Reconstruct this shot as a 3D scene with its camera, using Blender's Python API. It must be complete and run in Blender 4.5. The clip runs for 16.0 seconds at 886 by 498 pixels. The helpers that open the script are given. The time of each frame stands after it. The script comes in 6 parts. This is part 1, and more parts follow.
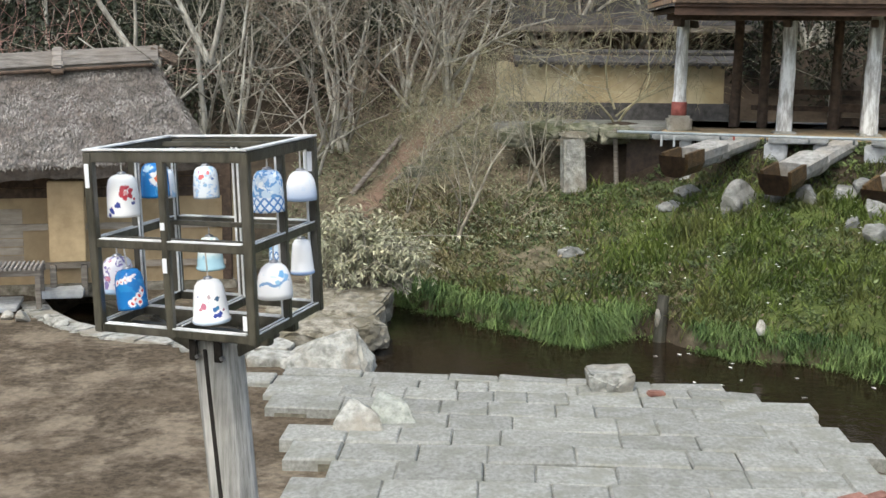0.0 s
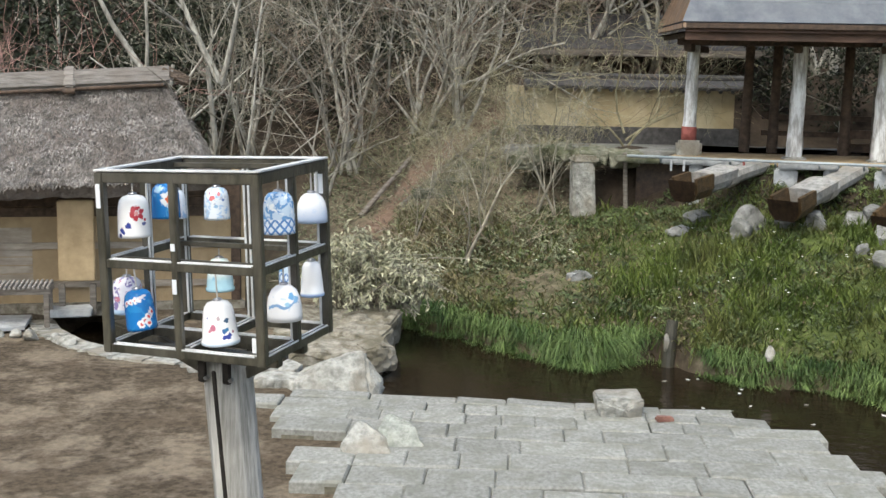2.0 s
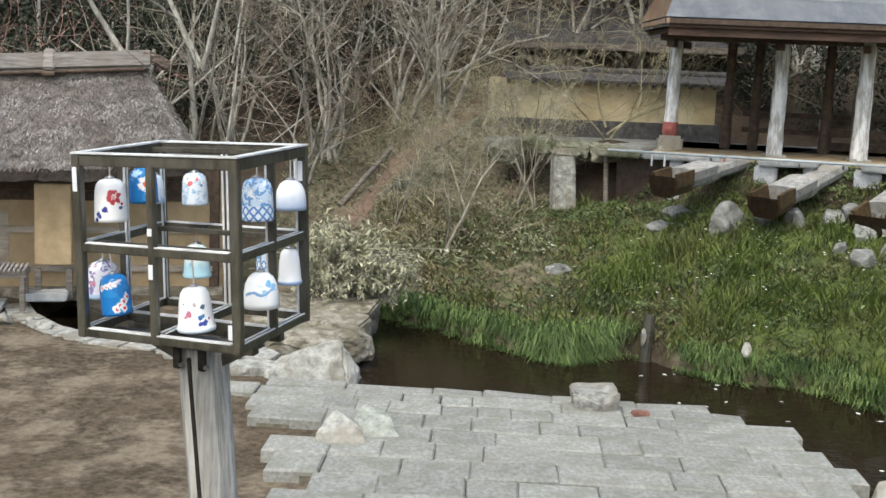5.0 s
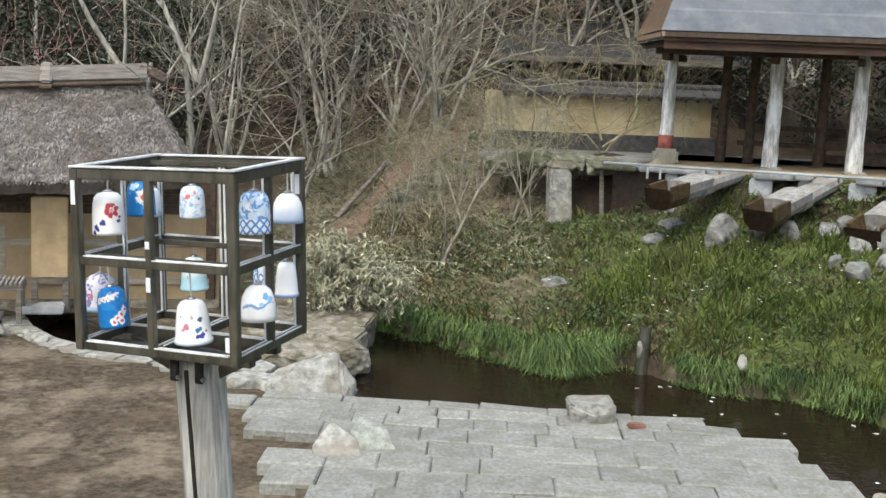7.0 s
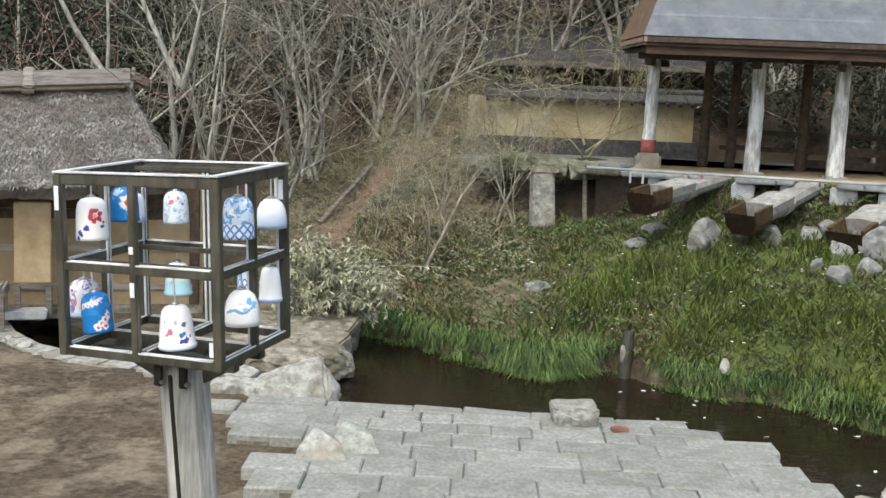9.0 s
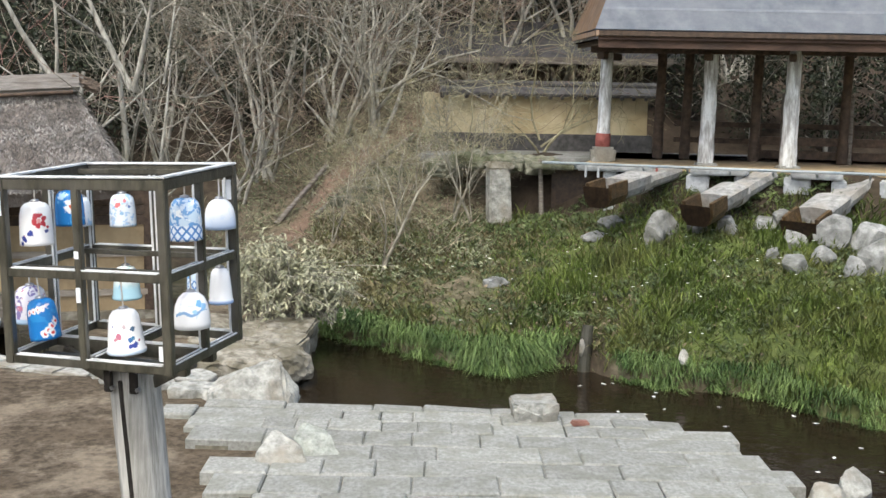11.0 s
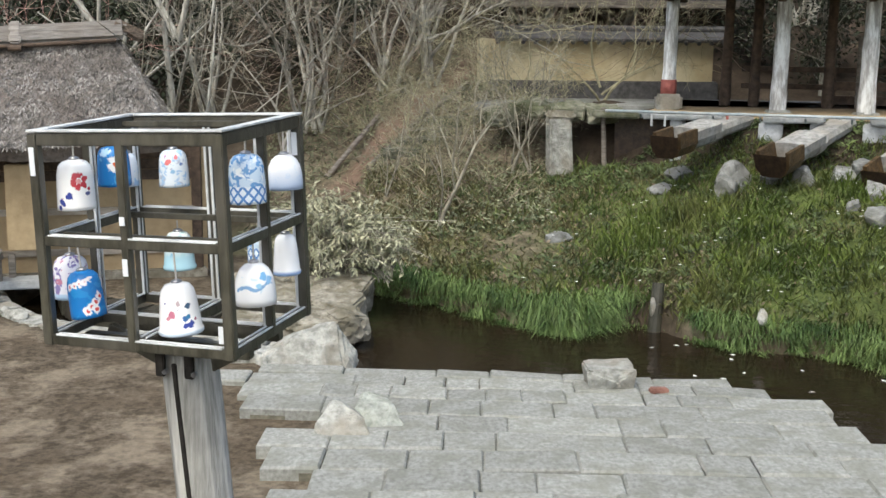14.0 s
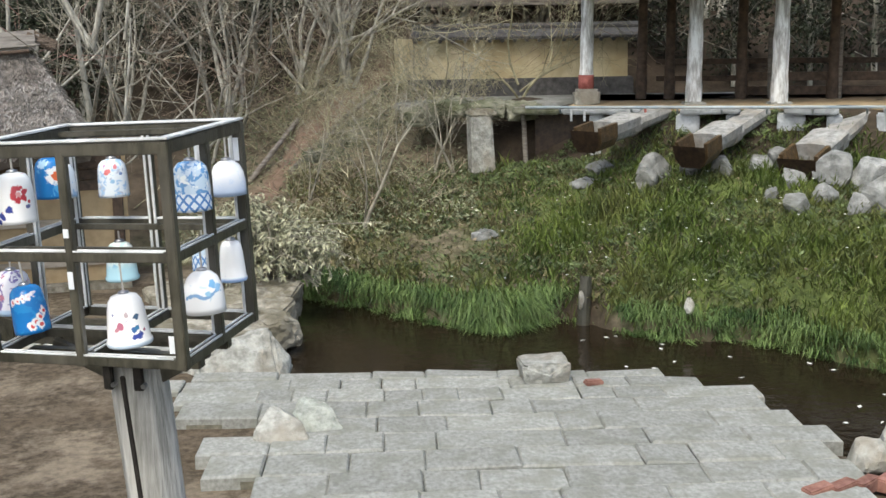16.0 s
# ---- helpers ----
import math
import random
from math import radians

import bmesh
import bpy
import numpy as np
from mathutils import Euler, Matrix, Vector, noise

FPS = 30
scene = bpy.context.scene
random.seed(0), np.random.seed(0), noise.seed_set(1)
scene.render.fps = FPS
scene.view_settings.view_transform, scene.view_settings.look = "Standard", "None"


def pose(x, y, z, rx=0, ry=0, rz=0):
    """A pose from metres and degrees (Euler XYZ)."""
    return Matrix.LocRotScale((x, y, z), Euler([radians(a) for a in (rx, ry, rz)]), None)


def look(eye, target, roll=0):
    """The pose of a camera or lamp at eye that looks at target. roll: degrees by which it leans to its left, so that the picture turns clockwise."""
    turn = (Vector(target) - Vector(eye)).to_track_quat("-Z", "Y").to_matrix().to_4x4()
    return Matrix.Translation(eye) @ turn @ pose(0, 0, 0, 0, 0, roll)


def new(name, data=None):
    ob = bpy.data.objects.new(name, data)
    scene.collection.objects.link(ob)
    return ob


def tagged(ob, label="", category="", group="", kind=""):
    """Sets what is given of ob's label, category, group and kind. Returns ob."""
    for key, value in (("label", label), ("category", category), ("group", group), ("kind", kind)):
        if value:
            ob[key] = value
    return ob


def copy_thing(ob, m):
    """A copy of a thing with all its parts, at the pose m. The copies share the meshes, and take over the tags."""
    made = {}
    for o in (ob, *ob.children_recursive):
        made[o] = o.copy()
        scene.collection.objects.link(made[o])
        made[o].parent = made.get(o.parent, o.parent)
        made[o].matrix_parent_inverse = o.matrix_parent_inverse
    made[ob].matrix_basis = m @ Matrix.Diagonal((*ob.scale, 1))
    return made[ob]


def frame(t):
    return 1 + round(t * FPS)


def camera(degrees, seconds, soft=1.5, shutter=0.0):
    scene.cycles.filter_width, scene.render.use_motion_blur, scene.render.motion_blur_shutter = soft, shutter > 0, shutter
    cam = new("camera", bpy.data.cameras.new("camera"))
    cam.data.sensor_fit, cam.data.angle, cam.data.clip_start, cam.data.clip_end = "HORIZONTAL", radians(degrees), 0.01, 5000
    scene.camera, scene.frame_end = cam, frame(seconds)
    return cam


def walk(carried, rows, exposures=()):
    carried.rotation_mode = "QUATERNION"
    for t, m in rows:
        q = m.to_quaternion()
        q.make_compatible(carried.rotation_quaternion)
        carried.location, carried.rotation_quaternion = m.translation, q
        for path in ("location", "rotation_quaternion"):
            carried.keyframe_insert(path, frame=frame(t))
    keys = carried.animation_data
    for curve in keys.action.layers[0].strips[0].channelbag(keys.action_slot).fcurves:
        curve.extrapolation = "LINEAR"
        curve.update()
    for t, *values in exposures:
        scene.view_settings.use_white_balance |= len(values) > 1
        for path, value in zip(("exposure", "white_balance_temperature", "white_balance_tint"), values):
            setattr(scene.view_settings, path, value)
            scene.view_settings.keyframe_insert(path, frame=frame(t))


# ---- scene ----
cam = camera(38.5, 16.0, soft=1.5)
PATH = [
    (0, (0.12, -0.591, 2.962), (0.017, 1.38, 2.639), 0.5),
    (0.5, (0.124, -0.601, 2.964), (0.024, 1.371, 2.648), 0.3),
    (1, (0.113, -0.591, 2.964), (0.011, 1.384, 2.661), 0.7),
    (1.5, (0.108, -0.579, 2.967), (-0.001, 1.396, 2.674), 0.8),
    (2, (0.108, -0.577, 2.967), (-0.008, 1.398, 2.678), 1.0),
    (2.5, (0.105, -0.558, 2.962), (-0.014, 1.417, 2.67), 1.4),
    (3, (0.106, -0.554, 2.96), (-0.011, 1.421, 2.664), 1.9),
    (3.5, (0.105, -0.547, 2.958), (-0.002, 1.427, 2.657), 2.1),
    (4, (0.109, -0.546, 2.956), (0.017, 1.428, 2.652), 2.1),
    (6.5, (0.106, -0.573, 2.965), (0.026, 1.404, 2.676), 2.2),
    (7, (0.109, -0.579, 2.964), (0.031, 1.399, 2.682), 2.2),
    (7.5, (0.109, -0.582, 2.963), (0.031, 1.397, 2.686), 2.5),
    (8, (0.114, -0.595, 2.966), (0.04, 1.385, 2.691), 2.3),
    (8.5, (0.115, -0.598, 2.965), (0.054, 1.382, 2.692), 2.3),
    (9, (0.113, -0.605, 2.969), (0.06, 1.375, 2.695), 2.2),
    (9.5, (0.121, -0.614, 2.971), (0.08, 1.368, 2.702), 2.0),
    (11.8, (0.153, -0.426, 2.946), (0.175, 1.553, 2.656), 0.8),
    (12, (0.146, -0.374, 2.946), (0.122, 1.603, 2.645), 2.0),
    (12.5, (0.118, -0.275, 2.939), (-0.021, 1.695, 2.622), 3.9),
    (13, (0.002, -0.113, 2.927), (-0.102, 1.858, 2.605), 0.7),
    (13.5, (-0.062, 0.039, 2.905), (-0.14, 2.007, 2.556), 0.3),
    (14, (-0.056, 0.153, 2.897), (-0.112, 2.121, 2.544), 0.5),
    (14.5, (-0.106, 0.194, 2.896), (-0.132, 2.163, 2.549), 0.2),
    (15, (-0.153, 0.196, 2.898), (-0.155, 2.167, 2.559), -0.7),
    (15.5, (-0.163, 0.196, 2.896), (-0.145, 2.167, 2.555), -0.6),
    (16, (-0.167, 0.148, 2.893), (-0.093, 2.115, 2.541), -1.0),
]
walk(cam, [(t, look(eye, target, roll)) for t, eye, target, roll in PATH],
     [(0, 0.79, 6500, 6), (7, 0.77, 6500, 6), (9.5, 0.78, 6500, 6), (11.8, 1.00, 6500, 8), (12.5, 0.98, 6500, 7), (14, 0.77, 6500, 6), (16, 0.77, 6500, 6)])

# ---- world, sun, exposure ----
world = bpy.data.worlds.new("sky")
scene.world = world
world.use_nodes = True
wn = world.node_tree
sky = wn.nodes.new("ShaderNodeTexSky")
sky.sky_type, sky.sun_disc = "NISHITA", False
sky.sun_elevation, sky.sun_rotation = radians(55), radians(200)
sky.dust_density, sky.air_density, sky.ozone_density = 4.0, 1.0, 0.6
wn.links.new(sky.outputs["Color"], wn.nodes["Background"].inputs["Color"])
wn.nodes["Background"].inputs["Strength"].default_value = 0.15
sun = new("sun", bpy.data.lights.new("sun", "SUN"))
sun.data.energy, sun.data.angle, sun.data.color = 1.1, radians(25), (0.95, 0.99, 0.93)
sun.matrix_world = look((-3, -9, 17), (0, 0, 0))

# ---- materials ----


def material(name, dark, light, scale=8.0, rough=0.8, bump=0.3, wide=0.0, wide_colour=None, wide_amount=0.5,
             vary=0.0, metal=0.0, stretch=(1, 1, 1), specular=0.4, local=False, lo=0.35, hi=0.65, relief=0.02):
    m = bpy.data.materials.new(name)
    m.use_nodes = True
    nt = m.node_tree
    p = nt.nodes["Principled BSDF"]
    p.inputs["Roughness"].default_value = rough
    p.inputs["Metallic"].default_value = metal
    p.inputs["Specular IOR Level"].default_value = specular
    if local:
        place = nt.nodes.new("ShaderNodeTexCoord").outputs["Object"]
    else:
        place = nt.nodes.new("ShaderNodeNewGeometry").outputs["Position"]
    mp = nt.nodes.new("ShaderNodeMapping")
    mp.inputs["Scale"].default_value = stretch
    nt.links.new(place, mp.inputs["Vector"])
    n1 = nt.nodes.new("ShaderNodeTexNoise")
    n1.inputs["Scale"].default_value, n1.inputs["Detail"].default_value = scale, 6
    n1.inputs["Roughness"].default_value = 0.65
    nt.links.new(mp.outputs[0], n1.inputs["Vector"])
    ramp = nt.nodes.new("ShaderNodeValToRGB")
    ramp.color_ramp.elements[0].position, ramp.color_ramp.elements[1].position = lo, hi
    ramp.color_ramp.elements[0].color, ramp.color_ramp.elements[1].color = (*dark, 1), (*light, 1)
    nt.links.new(n1.outputs["Fac"], ramp.inputs["Fac"])
    colour = ramp.outputs["Color"]
    if wide:
        n2 = nt.nodes.new("ShaderNodeTexNoise")
        n2.inputs["Scale"].default_value, n2.inputs["Detail"].default_value = wide, 4
        nt.links.new(place, n2.inputs["Vector"])
        r2 = nt.nodes.new("ShaderNodeMapRange")
        r2.inputs["From Min"].default_value, r2.inputs["From Max"].default_value = 0.45, 0.62
        r2.inputs["To Max"].default_value = wide_amount
        nt.links.new(n2.outputs["Fac"], r2.inputs["Value"])
        mix = nt.nodes.new("ShaderNodeMix")
        mix.data_type = "RGBA"
        nt.links.new(r2.outputs[0], mix.inputs["Factor"])
        nt.links.new(colour, mix.inputs["A"])
        mix.inputs["B"].default_value = (*wide_colour, 1)
        colour = mix.outputs["Result"]
    if vary:
        info = nt.nodes.new("ShaderNodeObjectInfo")
        geo = nt.nodes.new("ShaderNodeNewGeometry")
        add = nt.nodes.new("ShaderNodeMath")
        add.operation = "ADD"
        nt.links.new(info.outputs["Random"], add.inputs[0])
        nt.links.new(geo.outputs["Random Per Island"], add.inputs[1])
        frac = nt.nodes.new("ShaderNodeMath")
        frac.operation = "FRACT"
        nt.links.new(add.outputs[0], frac.inputs[0])
        mr = nt.nodes.new("ShaderNodeMapRange")
        mr.inputs["To Min"].default_value, mr.inputs["To Max"].default_value = 1 - vary, 1 + vary
        nt.links.new(frac.outputs[0], mr.inputs["Value"])
        hsv = nt.nodes.new("ShaderNodeHueSaturation")
        nt.links.new(colour, hsv.inputs["Color"])
        nt.links.new(mr.outputs[0], hsv.inputs["Value"])
        colour = hsv.outputs["Color"]
    nt.links.new(colour, p.inputs["Base Color"])
    if bump:
        b = nt.nodes.new("ShaderNodeBump")
        b.inputs["Strength"].default_value, b.inputs["Distance"].default_value = bump, relief
        nt.links.new(n1.outputs["Fac"], b.inputs["Height"])
        nt.links.new(b.outputs[0], p.inputs["Normal"])
    return m


def porcelain(name, base, first, second=None, scale=9.0, cut=0.55, cut2=0.6, band=None, low=0.0, high=0.02, spots=()):
    """Glazed white china with soft painted patches in one or two colours."""
    m = bpy.data.materials.new(name)
    m.use_nodes = True
    nt = m.node_tree
    p = nt.nodes["Principled BSDF"]
    p.inputs["Roughness"].default_value = 0.15
    tc = nt.nodes.new("ShaderNodeTexCoord")
    last = None
    for n, (col, c, sc) in enumerate(((first, cut, scale), (second, cut2, scale * 0.8))):
        if col is None:
            continue
        mp = nt.nodes.new("ShaderNodeMapping")
        mp.inputs["Location"].default_value = (n * 3.7, n * 1.3, n * 2.1)
        nt.links.new(tc.outputs["Object"], mp.inputs["Vector"])
        no = nt.nodes.new("ShaderNodeTexNoise")
        no.inputs["Scale"].default_value, no.inputs["Detail"].default_value = sc, 2.5
        no.inputs["Distortion"].default_value = 0.8
        nt.links.new(mp.outputs[0], no.inputs["Vector"])
        r = nt.nodes.new("ShaderNodeMapRange")
        r.inputs["From Min"].default_value, r.inputs["From Max"].default_value = c, c + 0.035
        nt.links.new(no.outputs["Fac"], r.inputs["Value"])
        mix = nt.nodes.new("ShaderNodeMix")
        mix.data_type = "RGBA"
        nt.links.new(r.outputs[0], mix.inputs["Factor"])
        if last is None:
            mix.inputs["A"].default_value = (*base, 1)
        else:
            nt.links.new(last, mix.inputs["A"])
        mix.inputs["B"].default_value = (*col, 1)
        last = mix.outputs["Result"]
    for centre, radius, colour in spots:
        far = nt.nodes.new("ShaderNodeVectorMath")
        far.operation = "DISTANCE"
        nt.links.new(tc.outputs["Object"], far.inputs[0])
        far.inputs[1].default_value = centre
        no = nt.nodes.new("ShaderNodeTexNoise")
        no.inputs["Scale"].default_value = 70
        nt.links.new(tc.outputs["Object"], no.inputs["Vector"])
        wob = nt.nodes.new("ShaderNodeMath")
        wob.operation = "MULTIPLY_ADD"
        nt.links.new(no.outputs["Fac"], wob.inputs[0])
        wob.inputs[1].default_value = radius * 1.6
        nt.links.new(far.outputs["Value"], wob.inputs[2])
        r = nt.nodes.new("ShaderNodeMapRange")
        r.inputs["From Min"].default_value, r.inputs["From Max"].default_value = radius * 1.85, radius * 1.65
        nt.links.new(wob.outputs[0], r.inputs["Value"])
        mix = nt.nodes.new("ShaderNodeMix")
        mix.data_type = "RGBA"
        nt.links.new(r.outputs[0], mix.inputs["Factor"])
        nt.links.new(last, mix.inputs["A"])
        mix.inputs["B"].default_value = (*colour, 1)
        last = mix.outputs["Result"]
    if band is not None:
        sep = nt.nodes.new("ShaderNodeSeparateXYZ")
        nt.links.new(tc.outputs["Object"], sep.inputs[0])
        r = nt.nodes.new("ShaderNodeMapRange")
        r.inputs["From Min"].default_value, r.inputs["From Max"].default_value = high, low
        nt.links.new(sep.outputs["Z"], r.inputs["Value"])
        mix = nt.nodes.new("ShaderNodeMix")
        mix.data_type = "RGBA"
        nt.links.new(r.outputs[0], mix.inputs["Factor"])
        nt.links.new(last, mix.inputs["A"])
        mix.inputs["B"].default_value = (*band, 1)
        last = mix.outputs["Result"]
    nt.links.new(last, p.inputs["Base Color"])
    return m


def ground_material():
    """Trodden earth, moss and leaf litter, blended by the sheet's own masks."""
    m = bpy.data.materials.new("ground")
    m.use_nodes = True
    nt = m.node_tree
    p = nt.nodes["Principled BSDF"]
    p.inputs["Roughness"].default_value = 0.95
    p.inputs["Specular IOR Level"].default_value = 0.15
    pos = nt.nodes.new("ShaderNodeNewGeometry").outputs["Position"]

    def patch(scale, detail, a, b, lo, hi):
        no = nt.nodes.new("ShaderNodeTexNoise")
        no.inputs["Scale"].default_value, no.inputs["Detail"].default_value = scale, detail
        no.inputs["Roughness"].default_value = 0.7
        nt.links.new(pos, no.inputs["Vector"])
        r = nt.nodes.new("ShaderNodeValToRGB")
        r.color_ramp.elements[0].position, r.color_ramp.elements[1].position = lo, hi
        r.color_ramp.elements[0].color, r.color_ramp.elements[1].color = (*a, 1), (*b, 1)
        nt.links.new(no.outputs["Fac"], r.inputs["Fac"])
        return r.outputs["Color"], no.outputs["Fac"]

    def mixed(fac, a, b):
        mix = nt.nodes.new("ShaderNodeMix")
        mix.data_type = "RGBA"
        nt.links.new(fac, mix.inputs["Factor"])
        nt.links.new(a, mix.inputs["A"])
        nt.links.new(b, mix.inputs["B"])
        return mix.outputs["Result"]

    def mask(name):
        at = nt.nodes.new("ShaderNodeAttribute")
        at.attribute_name = name
        return at.outputs["Fac"]

    earth_a, fine = patch(1.5, 12, (0.056, 0.042, 0.027), (0.235, 0.192, 0.140), 0.47, 0.58)
    earth_b, _ = patch(13.0, 10, (0.052, 0.041, 0.028), (0.23, 0.190, 0.142), 0.42, 0.62)
    half = nt.nodes.new("ShaderNodeValue")
    half.outputs[0].default_value = 0.42
    earth = mixed(half.outputs[0], earth_a, earth_b)
    damp, spread = patch(0.9, 6, (0, 0, 0), (0.75, 0.75, 0.75), 0.50, 0.58)
    wet, _ = patch(11.0, 9, (0.050, 0.036, 0.023), (0.145, 0.115, 0.080), 0.40, 0.64)
    earth = mixed(damp, earth, wet)
    moss, mf = patch(5.0, 9, (0.030, 0.041, 0.013), (0.120, 0.150, 0.044), 0.35, 0.66)
    litter, _ = patch(7.0, 9, (0.06, 0.05, 0.033), (0.24, 0.20, 0.14), 0.35, 0.66)
    red, _ = patch(9.0, 8, (0.13, 0.082, 0.058), (0.30, 0.20, 0.155), 0.35, 0.66)
    col = mixed(mask("moss"), earth, moss)
    col = mixed(mask("litter"), col, litter)
    col = mixed(mask("red"), col, red)
    # Near-black brown: forest humus, and the shade coloured in below the deck.
    humus_and_shade, _ = patch(3.0, 9, (0.020, 0.015, 0.011), (0.085, 0.064, 0.048), 0.35, 0.68)
    col = mixed(mask("humus_and_shade"), col, humus_and_shade)
    nt.links.new(col, p.inputs["Base Color"])
    b = nt.nodes.new("ShaderNodeBump")
    b.inputs["Strength"].default_value, b.inputs["Distance"].default_value = 0.6, 0.03
    nt.links.new(mf, b.inputs["Height"])
    nt.links.new(b.outputs[0], p.inputs["Normal"])
    return m


M_GROUND = ground_material()
M_PAVE = material("granite_paving", (0.20, 0.20, 0.18), (0.345, 0.345, 0.318), 30, 0.85, 0.35, wide=4.5, wide_colour=(0.19, 0.19, 0.155), wide_amount=0.6, vary=0.13, relief=0.010, stretch=(1, 0.6, 1))
M_BED = material("paving_bed", (0.09, 0.085, 0.06), (0.22, 0.20, 0.155), 12, 0.95, 0.5)
M_ROCK = material("pale_granite", (0.21, 0.21, 0.185), (0.50, 0.495, 0.455), 11, 0.85, 1.0, wide=2.6, wide_colour=(0.25, 0.22, 0.17), wide_amount=0.7, vary=0.1, relief=0.04)
M_ROCK_GREEN = material("grey_green_granite", (0.20, 0.215, 0.185), (0.46, 0.475, 0.43), 11, 0.85, 1.0, wide=2.6, wide_colour=(0.21, 0.225, 0.17), wide_amount=0.7, relief=0.04)
M_ROCK_TAN = material("tan_ledge_rock", (0.125, 0.110, 0.080), (0.38, 0.355, 0.295), 9, 0.9, 0.8, wide=3.4, wide_colour=(0.12, 0.105, 0.065), wide_amount=0.7, vary=0.12, relief=0.04)
M_ROCK_MOSS = material("mossy_step_stone", (0.085, 0.088, 0.062), (0.25, 0.245, 0.19), 8, 0.9, 0.6, wide=3, wide_colour=(0.075, 0.085, 0.035), wide_amount=0.7, relief=0.03)
# Dark for the wet stump, and for wet and shade on the far kerb.
M_WET_AND_SHADE = material("wet_and_shaded_stone", (0.02, 0.018, 0.014), (0.07, 0.063, 0.05), 9, 0.5, 0.5, wide=3, wide_colour=(0.05, 0.05, 0.03), relief=0.03)
M_BOULDER = material("grey_boulder", (0.12, 0.122, 0.115), (0.35, 0.352, 0.34), 7, 0.85, 0.6, wide=2.5, wide_colour=(0.10, 0.10, 0.08), wide_amount=0.6, vary=0.2, relief=0.03)
M_FRAME = material("dark_varnished_timber", (0.028, 0.026, 0.018), (0.095, 0.087, 0.064), 22, 0.34, 0.25, wide=5, wide_colour=(0.10, 0.092, 0.078), wide_amount=0.5, stretch=(1, 1, 0.25), specular=0.6)
M_POST = material("silvered_post", (0.21, 0.205, 0.18), (0.58, 0.565, 0.52), 26, 0.85, 0.8, wide=4, wide_colour=(0.20, 0.19, 0.175), stretch=(1, 1, 0.07), relief=0.02)
M_CRACK = material("post_split", (0.015, 0.012, 0.01), (0.035, 0.03, 0.025), 20, 0.95, 0.2)
M_THATCH = material("weathered_thatch", (0.09, 0.080, 0.071), (0.27, 0.245, 0.223), 9, 0.95, 0.9, wide=1.6, wide_colour=(0.20, 0.165, 0.15), wide_amount=0.6, relief=0.05)
M_STRAW = material("thatch_straw", (0.115, 0.105, 0.094), (0.35, 0.328, 0.305), 5, 0.95, 0.0, wide=2.6, wide_colour=(0.135, 0.115, 0.10), wide_amount=0.9, vary=0.45)
M_RIDGE = material("ridge_boards", (0.18, 0.167, 0.152), (0.39, 0.365, 0.34), 12, 0.9, 0.5, stretch=(0.3, 1, 3), wide=1.5, wide_colour=(0.22, 0.19, 0.165))
M_FRAYED = material("frayed_bark", (0.09, 0.068, 0.052), (0.25, 0.195, 0.155), 16, 0.95, 1.0, stretch=(1, 1, 3), relief=0.05)
M_OCHRE = material("ochre_plaster", (0.30, 0.225, 0.13), (0.45, 0.345, 0.205), 5, 0.95, 0.25, wide=1.2, wide_colour=(0.42, 0.31, 0.18), wide_amount=0.5)
M_OCHRE_PALE = material("pale_ochre_plaster", (0.43, 0.37, 0.24), (0.58, 0.51, 0.345), 5, 0.95, 0.25, wide=1.0, wide_colour=(0.36, 0.27, 0.14), wide_amount=0.6)
M_BOARD = material("grey_boarding", (0.10, 0.085, 0.07), (0.25, 0.225, 0.195), 10, 0.9, 0.4, stretch=(0.3, 0.3, 3), vary=0.15)
M_BOARD_PALE = material("bleached_board", (0.30, 0.255, 0.20), (0.52, 0.46, 0.375), 14, 0.85, 0.4, wide=3, wide_colour=(0.30, 0.24, 0.17), wide_amount=0.5, stretch=(0.2, 0.2, 1), vary=0.1)
# Near-black for the wet end boards and the shade behind the deck piers.
M_WOOD_WET_AND_SHADE = material("soaked_timber_and_shade", (0.018, 0.011, 0.007), (0.055, 0.034, 0.02), 14, 0.5, 0.4)
M_WOOD_DARK = material("dark_brown_timber", (0.046, 0.032, 0.023), (0.12, 0.082, 0.058), 12, 0.8, 0.4, vary=0.15)
M_LOG = material("wet_log", (0.028, 0.018, 0.009), (0.13, 0.080, 0.034), 14, 0.5, 0.5, wide=3, wide_colour=(0.05, 0.035, 0.02), stretch=(1, 1, 1))
M_LOG_PALE = material("bleached_log", (0.19, 0.188, 0.178), (0.41, 0.405, 0.39), 12, 0.85, 0.4, wide=3, wide_colour=(0.27, 0.24, 0.20), wide_amount=0.6)
M_COLUMN = material("peeling_white_column", (0.34, 0.335, 0.32), (0.78, 0.80, 0.80), 15, 0.8, 0.4, stretch=(1, 1, 0.22), lo=0.40, hi=0.58)
M_RED = material("red_paint", (0.19, 0.05, 0.042), (0.34, 0.11, 0.09), 14, 0.7, 0.3)
M_ROOF = material("blue_grey_roofing", (0.21, 0.235, 0.275), (0.34, 0.36, 0.40), 4, 0.6, 0.2, wide=1.2, wide_colour=(0.30, 0.32, 0.36))
M_EAVE = material("red_brown_board", (0.070, 0.042, 0.030), (0.15, 0.092, 0.066), 10, 0.85, 0.3, stretch=(0.3, 1, 1), wide=1.5, wide_colour=(0.06, 0.045, 0.035), wide_amount=0.6)
M_ROOF_TAN = material("tan_verge_boards", (0.28, 0.18, 0.11), (0.46, 0.32, 0.22), 6, 0.85, 0.3, wide=2, wide_colour=(0.28, 0.23, 0.19))
